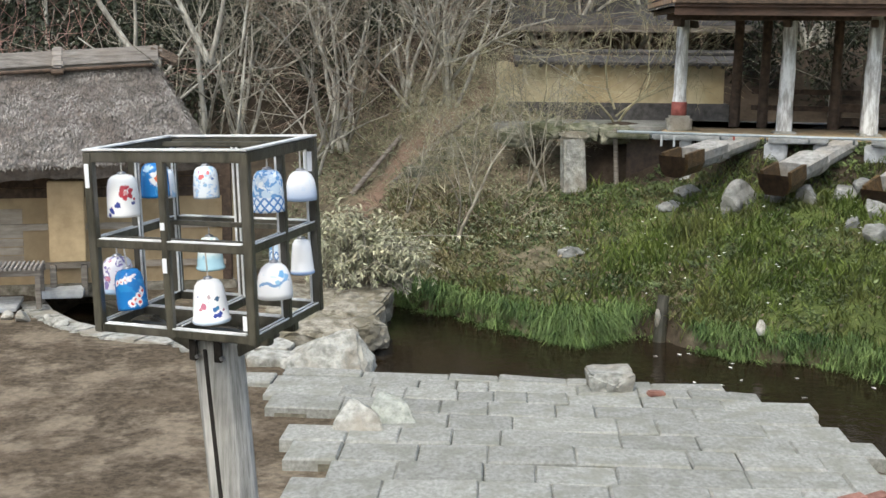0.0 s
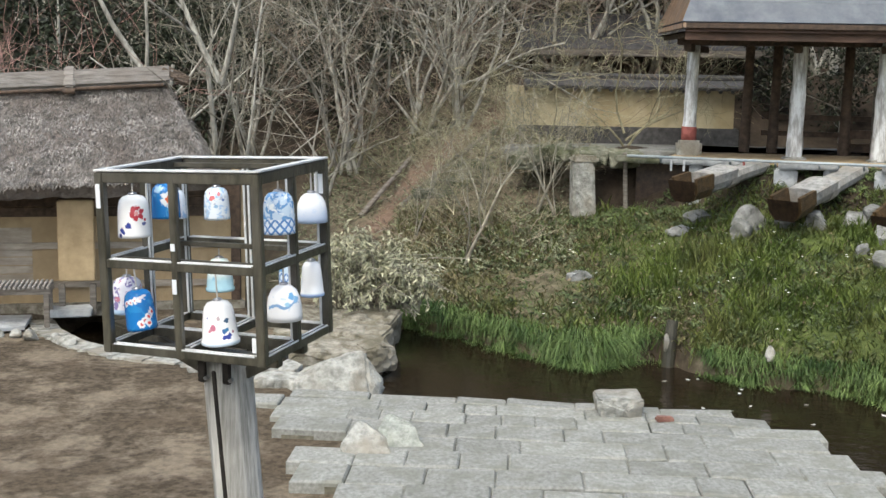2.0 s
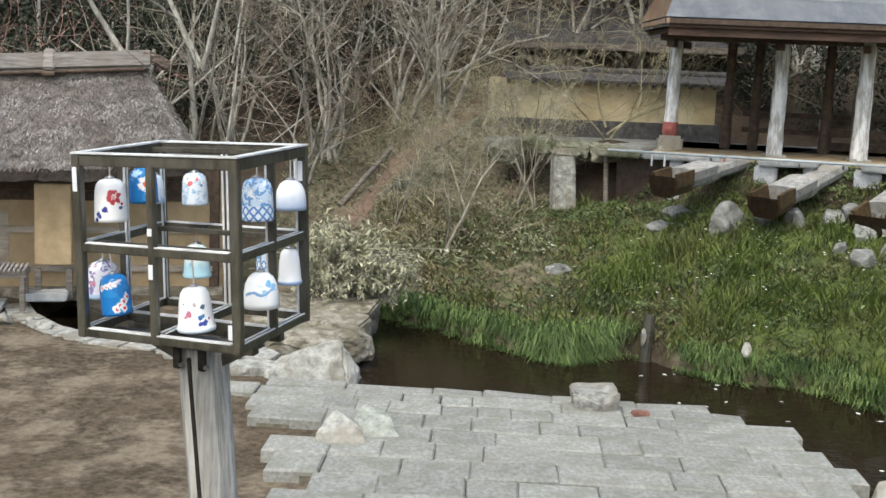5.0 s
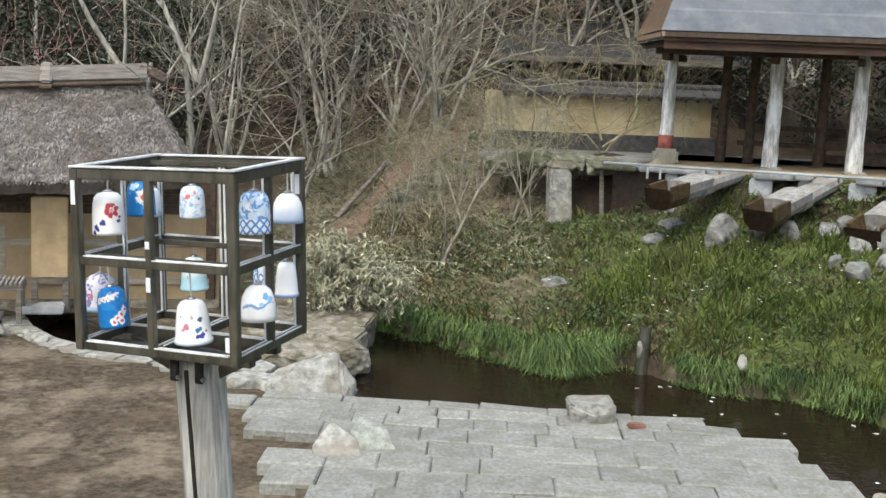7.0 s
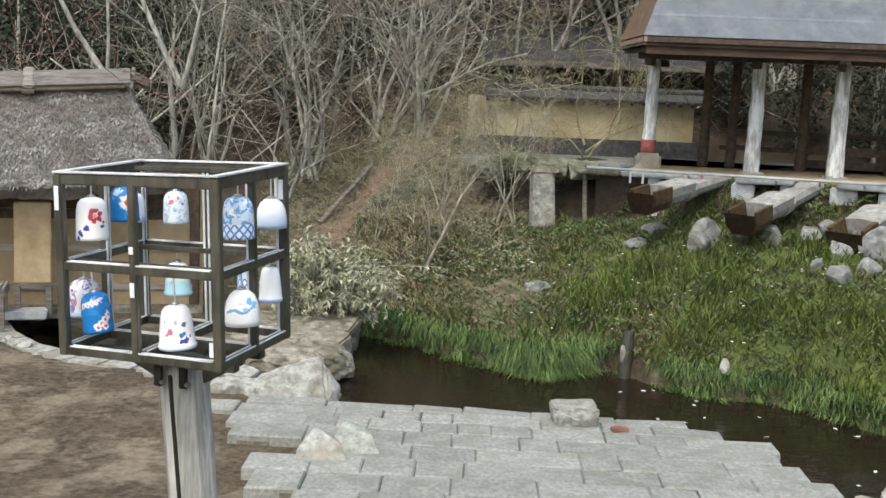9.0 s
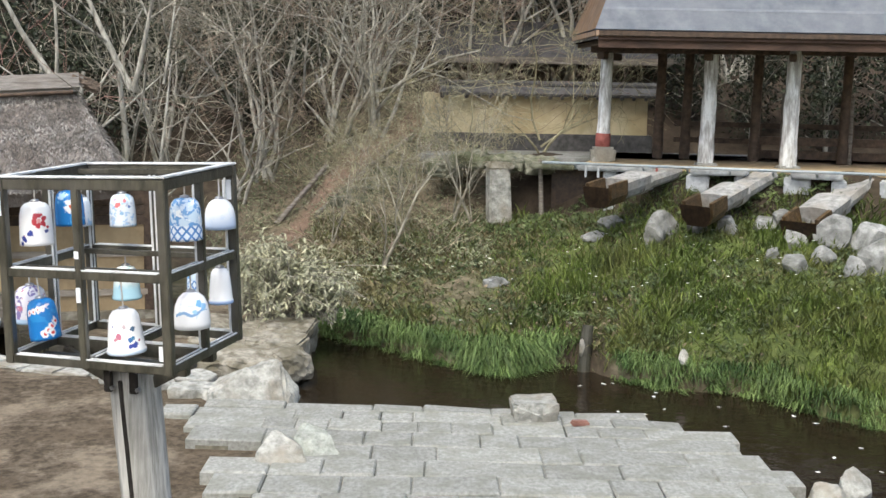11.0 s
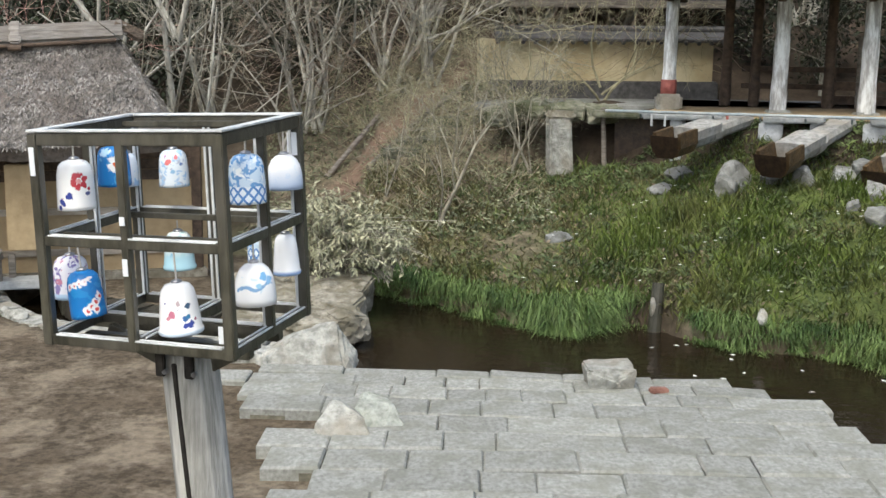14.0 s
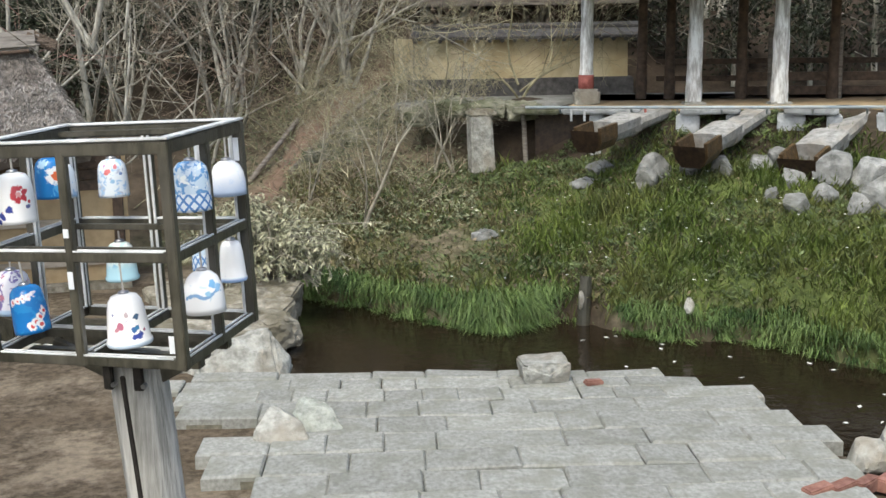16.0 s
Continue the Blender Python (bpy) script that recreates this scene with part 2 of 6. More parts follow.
M_CONCRETE = material("pale_concrete", (0.30, 0.315, 0.33), (0.55, 0.57, 0.59), 9, 0.85, 0.4, wide=2.5, wide_colour=(0.25, 0.25, 0.24), wide_amount=0.6, vary=0.1)
M_PIPE = material("grey_blue_pipe", (0.24, 0.29, 0.32), (0.42, 0.47, 0.50), 6, 0.45, 0.1, wide=3, wide_colour=(0.33, 0.32, 0.29))
M_TILE = material("dark_roof_tile", (0.036, 0.034, 0.034), (0.10, 0.096, 0.095), 9, 0.7, 0.3, vary=0.2)
M_ROAD = material("grey_path", (0.17, 0.17, 0.16), (0.30, 0.30, 0.285), 10, 0.9, 0.3, wide=1.5, wide_colour=(0.12, 0.13, 0.09))
M_BARK = material("grey_bark", (0.16, 0.15, 0.126), (0.52, 0.50, 0.435), 12, 0.9, 0.6, stretch=(1, 1, 0.3), vary=0.1)
M_TWIG = material("brown_twig", (0.135, 0.122, 0.092), (0.37, 0.345, 0.275), 4, 0.9, 0.0, vary=0.35)
M_TWIG_RED = material("reddish_twig", (0.135, 0.102, 0.076), (0.32, 0.25, 0.195), 4, 0.9, 0.0, vary=0.35)
M_TWIG_KHAKI = material("khaki_twig", (0.17, 0.155, 0.095), (0.42, 0.39, 0.26), 4, 0.9, 0.0, vary=0.35)
M_TWIG_ROSE = material("rose_brown_twig", (0.20, 0.105, 0.09), (0.40, 0.25, 0.215), 4, 0.9, 0.0, vary=0.35)
M_GRASS = material("grass_blade", (0.040, 0.068, 0.012), (0.150, 0.195, 0.042), 1.6, 0.6, 0.0, wide=1.1, wide_colour=(0.125, 0.115, 0.045), vary=0.5, specular=0.3)
M_SEDGE = material("sedge_blade", (0.032, 0.066, 0.015), (0.160, 0.225, 0.070), 2, 0.55, 0.0, vary=0.4, specular=0.25)
M_DRY = material("dry_grass_blade", (0.09, 0.08, 0.038), (0.23, 0.20, 0.105), 3, 0.9, 0.0, wide=1.4, wide_colour=(0.11, 0.14, 0.04), vary=0.4)
M_LEAF_PALE = material("pale_green_leaf", (0.16, 0.17, 0.095), (0.50, 0.485, 0.34), 6, 0.6, 0.0, vary=0.35)
M_LEAF_OLIVE = material("olive_leaf", (0.085, 0.095, 0.048), (0.25, 0.26, 0.16), 4, 0.8, 0.0, vary=0.4)
M_WEED = material("weed_leaf", (0.034, 0.050, 0.016), (0.115, 0.150, 0.052), 1.8, 0.6, 0.0, vary=0.5)
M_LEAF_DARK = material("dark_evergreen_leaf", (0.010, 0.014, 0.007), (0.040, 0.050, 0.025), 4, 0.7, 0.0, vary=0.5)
M_LEAF_BROWN = material("fallen_leaf", (0.07, 0.054, 0.034), (0.22, 0.172, 0.115), 5, 0.9, 0.0, vary=0.45)
M_PETAL = material("white_petal", (0.62, 0.62, 0.55), (0.8, 0.8, 0.75), 5, 0.7, 0.0)
M_BRICK = material("red_brick", (0.15, 0.066, 0.048), (0.30, 0.155, 0.12), 12, 0.9, 0.4, vary=0.2)
M_LABEL = material("white_label", (0.72, 0.74, 0.76), (0.82, 0.84, 0.86), 5, 0.5, 0.0)
M_CORD = material("pale_cord", (0.45, 0.43, 0.40), (0.6, 0.58, 0.55), 30, 0.8, 0.0)
M_STEEL = material("dull_steel", (0.25, 0.25, 0.26), (0.5, 0.5, 0.52), 20, 0.35, 0.0, metal=0.9)


def water_material():
    m = bpy.data.materials.new("stream_water")
    m.use_nodes = True
    nt = m.node_tree
    p = nt.nodes["Principled BSDF"]
    p.inputs["Base Color"].default_value = (0.017, 0.012, 0.007, 1)
    p.inputs["Roughness"].default_value = 0.08
    p.inputs["IOR"].default_value = 1.33
    p.inputs["Specular IOR Level"].default_value = 0.20
    no = nt.nodes.new("ShaderNodeTexNoise")
    no.inputs["Scale"].default_value, no.inputs["Detail"].default_value = 7, 3
    nt.links.new(nt.nodes.new("ShaderNodeNewGeometry").outputs["Position"], no.inputs["Vector"])
    b = nt.nodes.new("ShaderNodeBump")
    b.inputs["Strength"].default_value, b.inputs["Distance"].default_value = 0.25, 0.03
    nt.links.new(no.outputs["Fac"], b.inputs["Height"])
    nt.links.new(b.outputs[0], p.inputs["Normal"])
    return m


M_WATER = water_material()

# ---- mesh helpers ----


def thing(name, m=None, label="", category="", group="", kind=""):
    ob = new(name)
    ob.matrix_basis = m or Matrix()
    return tagged(ob, label, category, group, kind)


def finish(ob, bm, mat, smooth=False):
    me = ob.data
    bm.to_mesh(me)
    bm.free()
    for mt in (mat if isinstance(mat, (list, tuple)) else [mat]):
        me.materials.append(mt)
    if smooth:
        me.polygons.foreach_set("use_smooth", [True] * len(me.polygons))
    return ob


def part(name, bm, mat, parent=None, label="", smooth=False, m=None):
    ob = finish(new(name, bpy.data.meshes.new(name)), bm, mat, smooth)
    if parent:
        ob.parent = parent
    if m is not None:
        ob.matrix_basis = m
    return tagged(ob, label)


def raw(name, verts, faces, mat, parent=None, label="", category="", kind="", smooth=False):
    me = bpy.data.meshes.new(name)
    me.from_pydata([tuple(v) for v in verts], [], faces)
    me.materials.append(mat)
    if smooth:
        me.polygons.foreach_set("use_smooth", [True] * len(me.polygons))
    ob = new(name, me)
    if parent:
        ob.parent = parent
    return tagged(ob, label, category, "", kind)


def box(sx, sy, sz, m=None, bevel=0.006, jitter=0.0, seed=0):
    """A bevelled block about its own middle."""
    bm = bmesh.new()
    bmesh.ops.create_cube(bm, size=1, matrix=Matrix.Diagonal((sx, sy, sz, 1)))
    if jitter:
        rnd = random.Random(seed)
        for v in bm.verts:
            v.co += Vector([rnd.uniform(-jitter, jitter) for _ in range(3)])
    if bevel:
        bmesh.ops.bevel(bm, geom=bm.edges[:], offset=bevel, segments=2, affect="EDGES", clamp_overlap=True)
    if m is not None:
        bmesh.ops.transform(bm, matrix=m, verts=bm.verts)
    return bm


def between(a, b, roll=0.0):
    """The pose whose z axis runs from a to b, at their middle, and the length."""
    a, b = Vector(a), Vector(b)
    q = (b - a).to_track_quat("Z", "Y").to_matrix().to_4x4()
    return Matrix.Translation((a + b) / 2) @ q @ pose(0, 0, 0, 0, 0, roll), (b - a).length


def bar(a, b, w, d, roll=0.0, bevel=0.004):
    m, n = between(a, b, roll)
    return box(w, d, n, m, bevel)


def rod(a, b, r0, r1=None, sides=10):
    m, n = between(a, b)
    bm = bmesh.new()
    bmesh.ops.create_cone(bm, cap_ends=True, segments=sides, radius1=r0, radius2=r0 if r1 is None else r1, depth=n, matrix=m)
    return bm


def lathe(profile, sides=24):
    """A closed profile of (radius, height) turned about z."""
    bm = bmesh.new()
    rings = [[bm.verts.new((r * math.cos(2 * math.pi * k / sides), r * math.sin(2 * math.pi * k / sides), z)) for k in range(sides)] for r, z in profile]
    for a, b in zip(rings, rings[1:]):
        for k in range(sides):
            bm.faces.new((a[k], a[(k + 1) % sides], b[(k + 1) % sides], b[k]))
    bm.faces.new(rings[0][::-1])
    bm.faces.new(rings[-1])
    return bm


def rock(name, place, size, seed, mat, turn=0.0, label="", category="rock", group="", facets=7, detail=3, tilt=0.0):
    """A stone: a ball cut by a few planes, then roughened."""
    rnd = random.Random(seed)
    bm = bmesh.new()
    bmesh.ops.create_icosphere(bm, subdivisions=detail, radius=1.0)
    planes = [(Vector((rnd.gauss(0, 1), rnd.gauss(0, 1), rnd.gauss(0, 0.8))).normalized(), rnd.uniform(0.42, 0.74)) for _ in range(facets + 3)]
    shift = Vector((seed * 3.1, seed * 1.7, seed * 0.9))
    for v in bm.verts:
        for n, d in planes:
            over = v.co.dot(n) - d
            if over > 0:
                v.co -= n * over * 0.92
        v.co *= 1 + 0.10 * noise.noise(v.co * 2.2 + shift) + 0.06 * noise.noise(v.co * 6 + shift) + 0.025 * noise.noise(v.co * 15 + shift)
        v.co = Vector((v.co.x * size[0] / 2, v.co.y * size[1] / 2, v.co.z * size[2] / 2))
    ob = finish(new(name, bpy.data.meshes.new(name)), bm, mat)
    ob.matrix_basis = pose(*place, tilt, 0, turn)
    return tagged(ob, label, category, group)


def hewn(name, place, size, corners, seed, mat, turn=0.0, label="", category="rock", group="", rough=0.03):
    """An angular stone: the hull of a few corners, chamfered, cut finer and roughened."""
    bm = bmesh.new()
    for c in corners:
        bm.verts.new((c[0] * size[0], c[1] * size[1], c[2] * size[2]))
    hull = bmesh.ops.convex_hull(bm, input=bm.verts[:])
    loose = [g for g in hull["geom_interior"] + hull["geom_unused"] if isinstance(g, bmesh.types.BMVert) and g.is_valid and not g.link_faces]
    bmesh.ops.delete(bm, geom=loose, context="VERTS")
    bmesh.ops.bevel(bm, geom=bm.edges[:], offset=min(size) * 0.05, segments=2, affect="EDGES", clamp_overlap=True)
    bmesh.ops.triangulate(bm, faces=bm.faces[:])
    for limit in (0.16, 0.07):
        bmesh.ops.subdivide_edges(bm, edges=[e for e in bm.edges if e.calc_length() > limit], cuts=2 if limit > 0.1 else 1, use_grid_fill=True)
        bmesh.ops.triangulate(bm, faces=[f for f in bm.faces if len(f.verts) > 3])
    bm.normal_update()
    shift = Vector((seed * 3.1, seed * 1.7, seed * 0.9))
    for v in bm.verts:
        v.co += v.normal * rough * (noise.noise(v.co * 5 + shift) + 0.6 * noise.noise(v.co * 14 + shift) + 0.3 * noise.noise(v.co * 33 + shift))
    ob = finish(new(name, bpy.data.meshes.new(name)), bm, mat)
    ob.matrix_basis = pose(*place, 0, 0, turn)
    return tagged(ob, label, category, group)


WEDGE = ((-0.50, -0.15, -0.5), (-0.50, 0.10, -0.30), (-0.24, -0.28, 0.12), (0.06, -0.10, 0.42), (0.34, 0.02, 0.50), (0.50, 0.05, -0.10), (0.40, -0.40, -0.5), (-0.30, -0.50, -0.5), (0.45, 0.5, -0.5), (-0.45, 0.5, -0.5), (0.15, 0.45, 0.28), (-0.25, 0.40, 0.08))
BLOCK = ((-0.5, -0.45, 0.46), (0.5, -0.42, 0.40), (0.46, 0.45, 0.5), (-0.46, 0.45, 0.42), (-0.36, -0.40, -0.5), (0.40, -0.36, -0.5), (0.38, 0.4, -0.5), (-0.36, 0.4, -0.5), (0.1, -0.52, 0.1))
SPLIT = ((-0.5, -0.2, -0.5), (-0.42, -0.1, 0.12), (-0.18, 0.2, 0.5), (0.30, -0.12, 0.22), (0.5, -0.40, -0.28), (0.42, -0.5, -0.5), (-0.30, -0.5, -0.5), (0.3, 0.5, -0.5), (-0.4, 0.5, -0.5), (0.2, 0.42, 0.2))
SLAB = ((-0.5, -0.35, 0.30), (-0.1, -0.5, 0.36), (0.46, -0.38, 0.22), (0.5, 0.2, 0.44), (0.1, 0.5, 0.5), (-0.45, 0.42, 0.40), (-0.46, -0.40, -0.5), (0.45, -0.44, -0.5), (0.46, 0.4, -0.5), (-0.45, 0.45, -0.5))


def smooth(a, b, x):
    t = np.clip((x - a) / (b - a), 0, 1)
    return t * t * (3 - 2 * t)


class Tubes:
    """Gathers many thin tapered tubes or strips for one mesh."""

    def __init__(self):
        self.verts, self.faces = [], []

    def tube(self, pts, radii, sides):
        base = len(self.verts)
        for n, (p, r) in enumerate(zip(pts, radii)):
            d = (pts[min(n + 1, len(pts) - 1)] - pts[max(n - 1, 0)]).normalized()
            u = d.orthogonal().normalized()
            w = d.cross(u)
            for k in range(sides):
                a = 2 * math.pi * k / sides
                self.verts.append(p + u * (r * math.cos(a)) + w * (r * math.sin(a)))
        for n in range(len(pts) - 1):
            for k in range(sides):
                a, b = base + n * sides + k, base + n * sides + (k + 1) % sides
                self.faces.append((a, b, b + sides, a + sides))

    def leaf(self, p, along, across, length, width):
        base = len(self.verts)
        self.verts += [p, p + along * length * 0.45 + across * width / 2, p + along * length, p + along * length * 0.45 - across * width / 2]
        self.faces.append((base, base + 1, base + 2, base + 3))

    def blade(self, p, tip, across, width, lift):
        base = len(self.verts)
        mid = (p + tip) / 2 + Vector((0, 0, lift))
        self.verts += [p - across * width / 2, p + across * width / 2, mid + across * width * 0.4, mid - across * width * 0.4, tip]
        self.faces += [(base, base + 1, base + 2, base + 3), (base + 3, base + 2, base + 4)]


# ---- the lie of the land ----
FAR_X = [-4, -1.5, -0.6, 0.0, 0.65, 1.05, 1.25, 1.75, 1.95, 2.4, 2.9, 3.2, 3.7, 4.0, 4.6, 6.0, 9.0]
FAR_Y = [15.1, 15.0, 14.4, 13.7, 13.15, 13.0, 13.4, 13.45, 13.0, 12.6, 12.3, 12.35, 11.9, 11.3, 10.9, 9.8, 8.0]
NEAR_X = [-3.0, -1.3, 0.8, 2.0, 2.3, 2.65, 2.8, 3.2, 4.5, 9.0]
NEAR_Y = [10.8, 10.6, 10.4, 10.2, 9.9, 9.4, 8.8, 7.8, 6.6, 3.5]
WATER = -0.30
CHANNEL = [(-5.05, 14.3), (-4.92, 13.5), (-4.68, 12.95), (-4.22, 12.42), (-3.65, 12.02), (-2.9, 11.82), (-2.1, 11.8), (-1.0, 12.0)]


def channel_distance(x, y):
    best = np.full(np.shape(x), 99.0)
    for (ax, ay), (bx, by) in zip(CHANNEL, CHANNEL[1:]):
        dx, dy = bx - ax, by - ay
        t = np.clip(((x - ax) * dx + (y - ay) * dy) / (dx * dx + dy * dy), 0, 1)
        best = np.minimum(best, np.hypot(x - ax - t * dx, y - ay - t * dy))
    return best


def height(x, y):
    x, y = np.asarray(x, float), np.asarray(y, float)
    yf, yn = np.interp(x, FAR_X, FAR_Y), np.interp(x, NEAR_X, NEAR_Y)
    yt = np.interp(x, [-2, -0.5, 1, 2, 3, 5, 8], [16.6, 17.0, 17.4, 16.6, 15.9, 15.3, 14.5])
    zt = np.interp(x, [-2, -0.5, 1, 3, 5, 8], [0.55, 0.75, 0.95, 1.02, 1.08, 1.15])
    s = np.clip((y - yf) / (yt - yf), 0, 1)
    bank = -0.30 + 0.20 * smooth(0.0, 0.15, y - yf) + (zt + 0.10) * s ** 0.95
    up_right = (1.70 - zt) * smooth(0.1, 0.9, y - yt)
    up_left = 0.42 * np.clip(y - yt, 0, 20.5 - 16.6)
    side = smooth(-0.2, 0.9, x)
    bank = bank + side * up_right + (1 - side) * up_left
    bank = np.where(x < -1.3, np.maximum(bank, 0.0), bank)
    left = 0.42 * np.clip(y - 16.4, 0, 4.1)
    z = left + (bank - left) * smooth(-2.0, -1.35, x)
    flat = -0.10 + 0.10 * smooth(8.5, 11.5, y)
    near = smooth(-0.25, 0.25, yn + 0.1 - y)
    z = np.where(x > -1.35, z + (flat - z) * near, np.minimum(z, 9) + (flat - 0.0) * smooth(12.5, 11.0, y) * (y < 12.5))
    pond = smooth(-0.10, 0.22, np.minimum(np.minimum(yf - y, y - yn), (x + 1.25) * 0.8))
    z = z + (-0.85 - z) * pond
    ditch = smooth(0.46, 0.30, channel_distance(x, y))
    z = z + (np.minimum(z, -0.55) - z) * ditch
    hill = 0.62 * np.clip(y - 20.6, 0, 45)
    return z + hill + 1.4 * smooth(4.2, 2.6, y)


def ground_at(x, y):
    return float(height(x, y))


def lay_ground():
    xs = np.concatenate([-np.geomspace(90, 8.1, 14), np.arange(-8, 8.01, 0.13), np.geomspace(8.1, 90, 14)])
    ys = np.concatenate([-np.geomspace(90, 4.1, 12), np.arange(-4, 4, 0.5), np.arange(4, 21, 0.13), np.geomspace(21, 95, 26)])
    gx, gy = np.meshgrid(xs, ys)
    gz = height(gx, gy)
    rough = np.array([noise.noise((a * 0.9, b * 0.9, 0)) * 0.6 + noise.noise((a * 3.1, b * 3.1, 5)) * 0.4 for a, b in zip(gx.ravel(), gy.ravel())]).reshape(gx.shape)
    yf, yn = np.interp(gx, FAR_X, FAR_Y), np.interp(gx, NEAR_X, NEAR_Y)
    wild = smooth(-0.1, 0.5, np.where(gx > -1.5, gy - yf, gy - 15.5))
    gz = gz + rough * (0.015 + 0.13 * wild)
    nx = len(xs)
    verts = np.stack([gx, gy, gz], -1).reshape(-1, 3)
    faces = [(r * nx + c, r * nx + c + 1, r * nx + nx + c + 1, r * nx + nx + c) for r in range(len(ys) - 1) for c in range(nx - 1)]
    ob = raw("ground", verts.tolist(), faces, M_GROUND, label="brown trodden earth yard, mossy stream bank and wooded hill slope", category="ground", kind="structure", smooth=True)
    green = wild * np.clip(0.72 + rough * 1.3, 0, 1)
    green = np.maximum(green, 0.7 * smooth(0.0, 0.5, gx - 3.2))
    dry = wild * np.clip(smooth(1.6, -0.6, gx - 0.5) * (0.55 + rough * 1.2) + smooth(16.4, 18.0, gy) * 0.8, 0, 1) * (1 - 0.6 * smooth(20, 22, gy))
    px, py = 2.2, 3.4
    t = np.clip(((gx + 1.95) * px + (gy - 17.7) * py) / (px * px + py * py), 0, 1)
    away = np.hypot(gx + 1.95 - t * px, gy - 17.7 - t * py)
    red = smooth(0.36, 0.12, away + rough * 0.25) * 0.75
    # Last mask: hill humus, wet notch litter, and shade painted under the deck.
    for name, values in (("moss", green), ("litter", dry), ("red", red), ("humus_and_shade", smooth(20.0, 21.5, gy + rough) + (1 - smooth(20.0, 21.5, gy + rough)) * np.maximum(0.8 * smooth(-2.6, -3.4, gx) * smooth(16.2, 17.2, gy), np.maximum(0.9 * smooth(0.42, 0.2, abs(gx - 1.75)) * smooth(0.75, 0.4, abs(gy - yf)), 0.95 * smooth(0.9, 1.3, gx) * smooth(16.15, 16.45, gy + 0.287 * (gx - 2.35) + 0.3 * rough))))):
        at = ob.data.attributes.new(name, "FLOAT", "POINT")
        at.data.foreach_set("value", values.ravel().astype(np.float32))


lay_ground()

bm = bmesh.new()
bmesh.ops.create_grid(bm, x_segments=2, y_segments=2, size=0.5, matrix=Matrix.LocRotScale((1.9, 9.6, WATER), None, (14.2, 12.4, 1)))
tagged(part("water", bm, M_WATER), "dark brown still stream water with floating leaves", "water", "", "structure")

# ---- paving ----
ROW_Y = [10.49, 10.28, 9.98, 9.66, 9.28, 8.88, 8.50, 8.10, 7.70, 7.30, 6.90, 6.50, 6.10, 5.70]
ROW_LEFT = [-1.9, -2.25, -1.95, -1.85, -1.15, -1.58, -1.48, -1.12, -1.35, -1.2, -1.3, -1.2, -1.3]
ROW_RIGHT = [2.02, 2.28, 2.62, 2.66, 2.80, 2.86, 2.74, 2.84, 2.7, 2.6, 2.5, 2.5, 2.5]


def row_line(n, x):
    slope = -0.075 + 0.011 * n
    return ROW_Y[n] + slope * (x - 0.2)


def lay_pavement():
    rnd = random.Random(11)
    bm = bmesh.new()
    for n in range(13):
        xl, xr, top = ROW_LEFT[n] + 0.08, ROW_RIGHT[n] - 0.10, -0.045 - 0.003 * (n % 2)
        cs = [(xl, row_line(n + 1, xl) + 0.002), (xr, row_line(n + 1, xr) + 0.002), (xr, row_line(n, xr) - 0.002), (xl, row_line(n, xl) - 0.002)]
        lo = [bm.verts.new((x, y, -0.5)) for x, y in cs]
        hi = [bm.verts.new((x, y, top)) for x, y in cs]
        bm.faces.new(hi)
        bm.faces.new(lo[::-1])
        for k in range(4):
            bm.faces.new((lo[k], lo[(k + 1) % 4], hi[(k + 1) % 4], hi[k]))
    bed = tagged(part("pavement", bm, M_BED), "grey granite block paving stepping down to the stream", "pavement", "", "structure")
    for n in range(13):
        x = ROW_LEFT[n]
        while x < ROW_RIGHT[n] - 0.08:
            w = rnd.uniform(0.26, 0.62) + rnd.choice((0, 0, 0.3))
            x1 = x + w
            if ROW_RIGHT[n] - x1 < 0.28:
                x1 = ROW_RIGHT[n] + rnd.uniform(-0.06, 0.06)
            g = rnd.uniform(0.0, 0.004)
            top = rnd.uniform(-0.009, 0.009) - (0.008 if x1 >= ROW_RIGHT[n] - 0.1 else 0)
            lean = rnd.uniform(-0.008, 0.008)
            cs = [(x + g, row_line(n + 1, x) + g), (x1 - g, row_line(n + 1, x1) + g), (x1 - g, row_line(n, x1) - g), (x + g, row_line(n, x) - g)]
            cs = [(a + rnd.uniform(-0.004, 0.004), b + rnd.uniform(-0.004, 0.004)) for a, b in cs]
            cx, cy = sum(c[0] for c in cs) / 4, sum(c[1] for c in cs) / 4
            verts, c1 = [], 0.014
            for z, inset in ((-0.20, 0.0), (-c1, 0.0), (0.0, c1)):
                for a, b in cs:
                    verts.append((a - cx - math.copysign(inset, a - cx), b - cy - math.copysign(inset, b - cy), z + top + lean * math.copysign(1, a - cx) + (rnd.uniform(-0.005, 0.005) if z > -0.1 else 0)))
            faces = [(8, 9, 10, 11)] + [(4 * r + k, 4 * r + (k + 1) % 4, 4 * r + 4 + (k + 1) % 4, 4 * r + 4 + k) for r in (0, 1) for k in range(4)]
            ob = raw("paving_stone", verts, faces, M_PAVE, bed)
            ob.location = (cx, cy, 0)
            x = x1


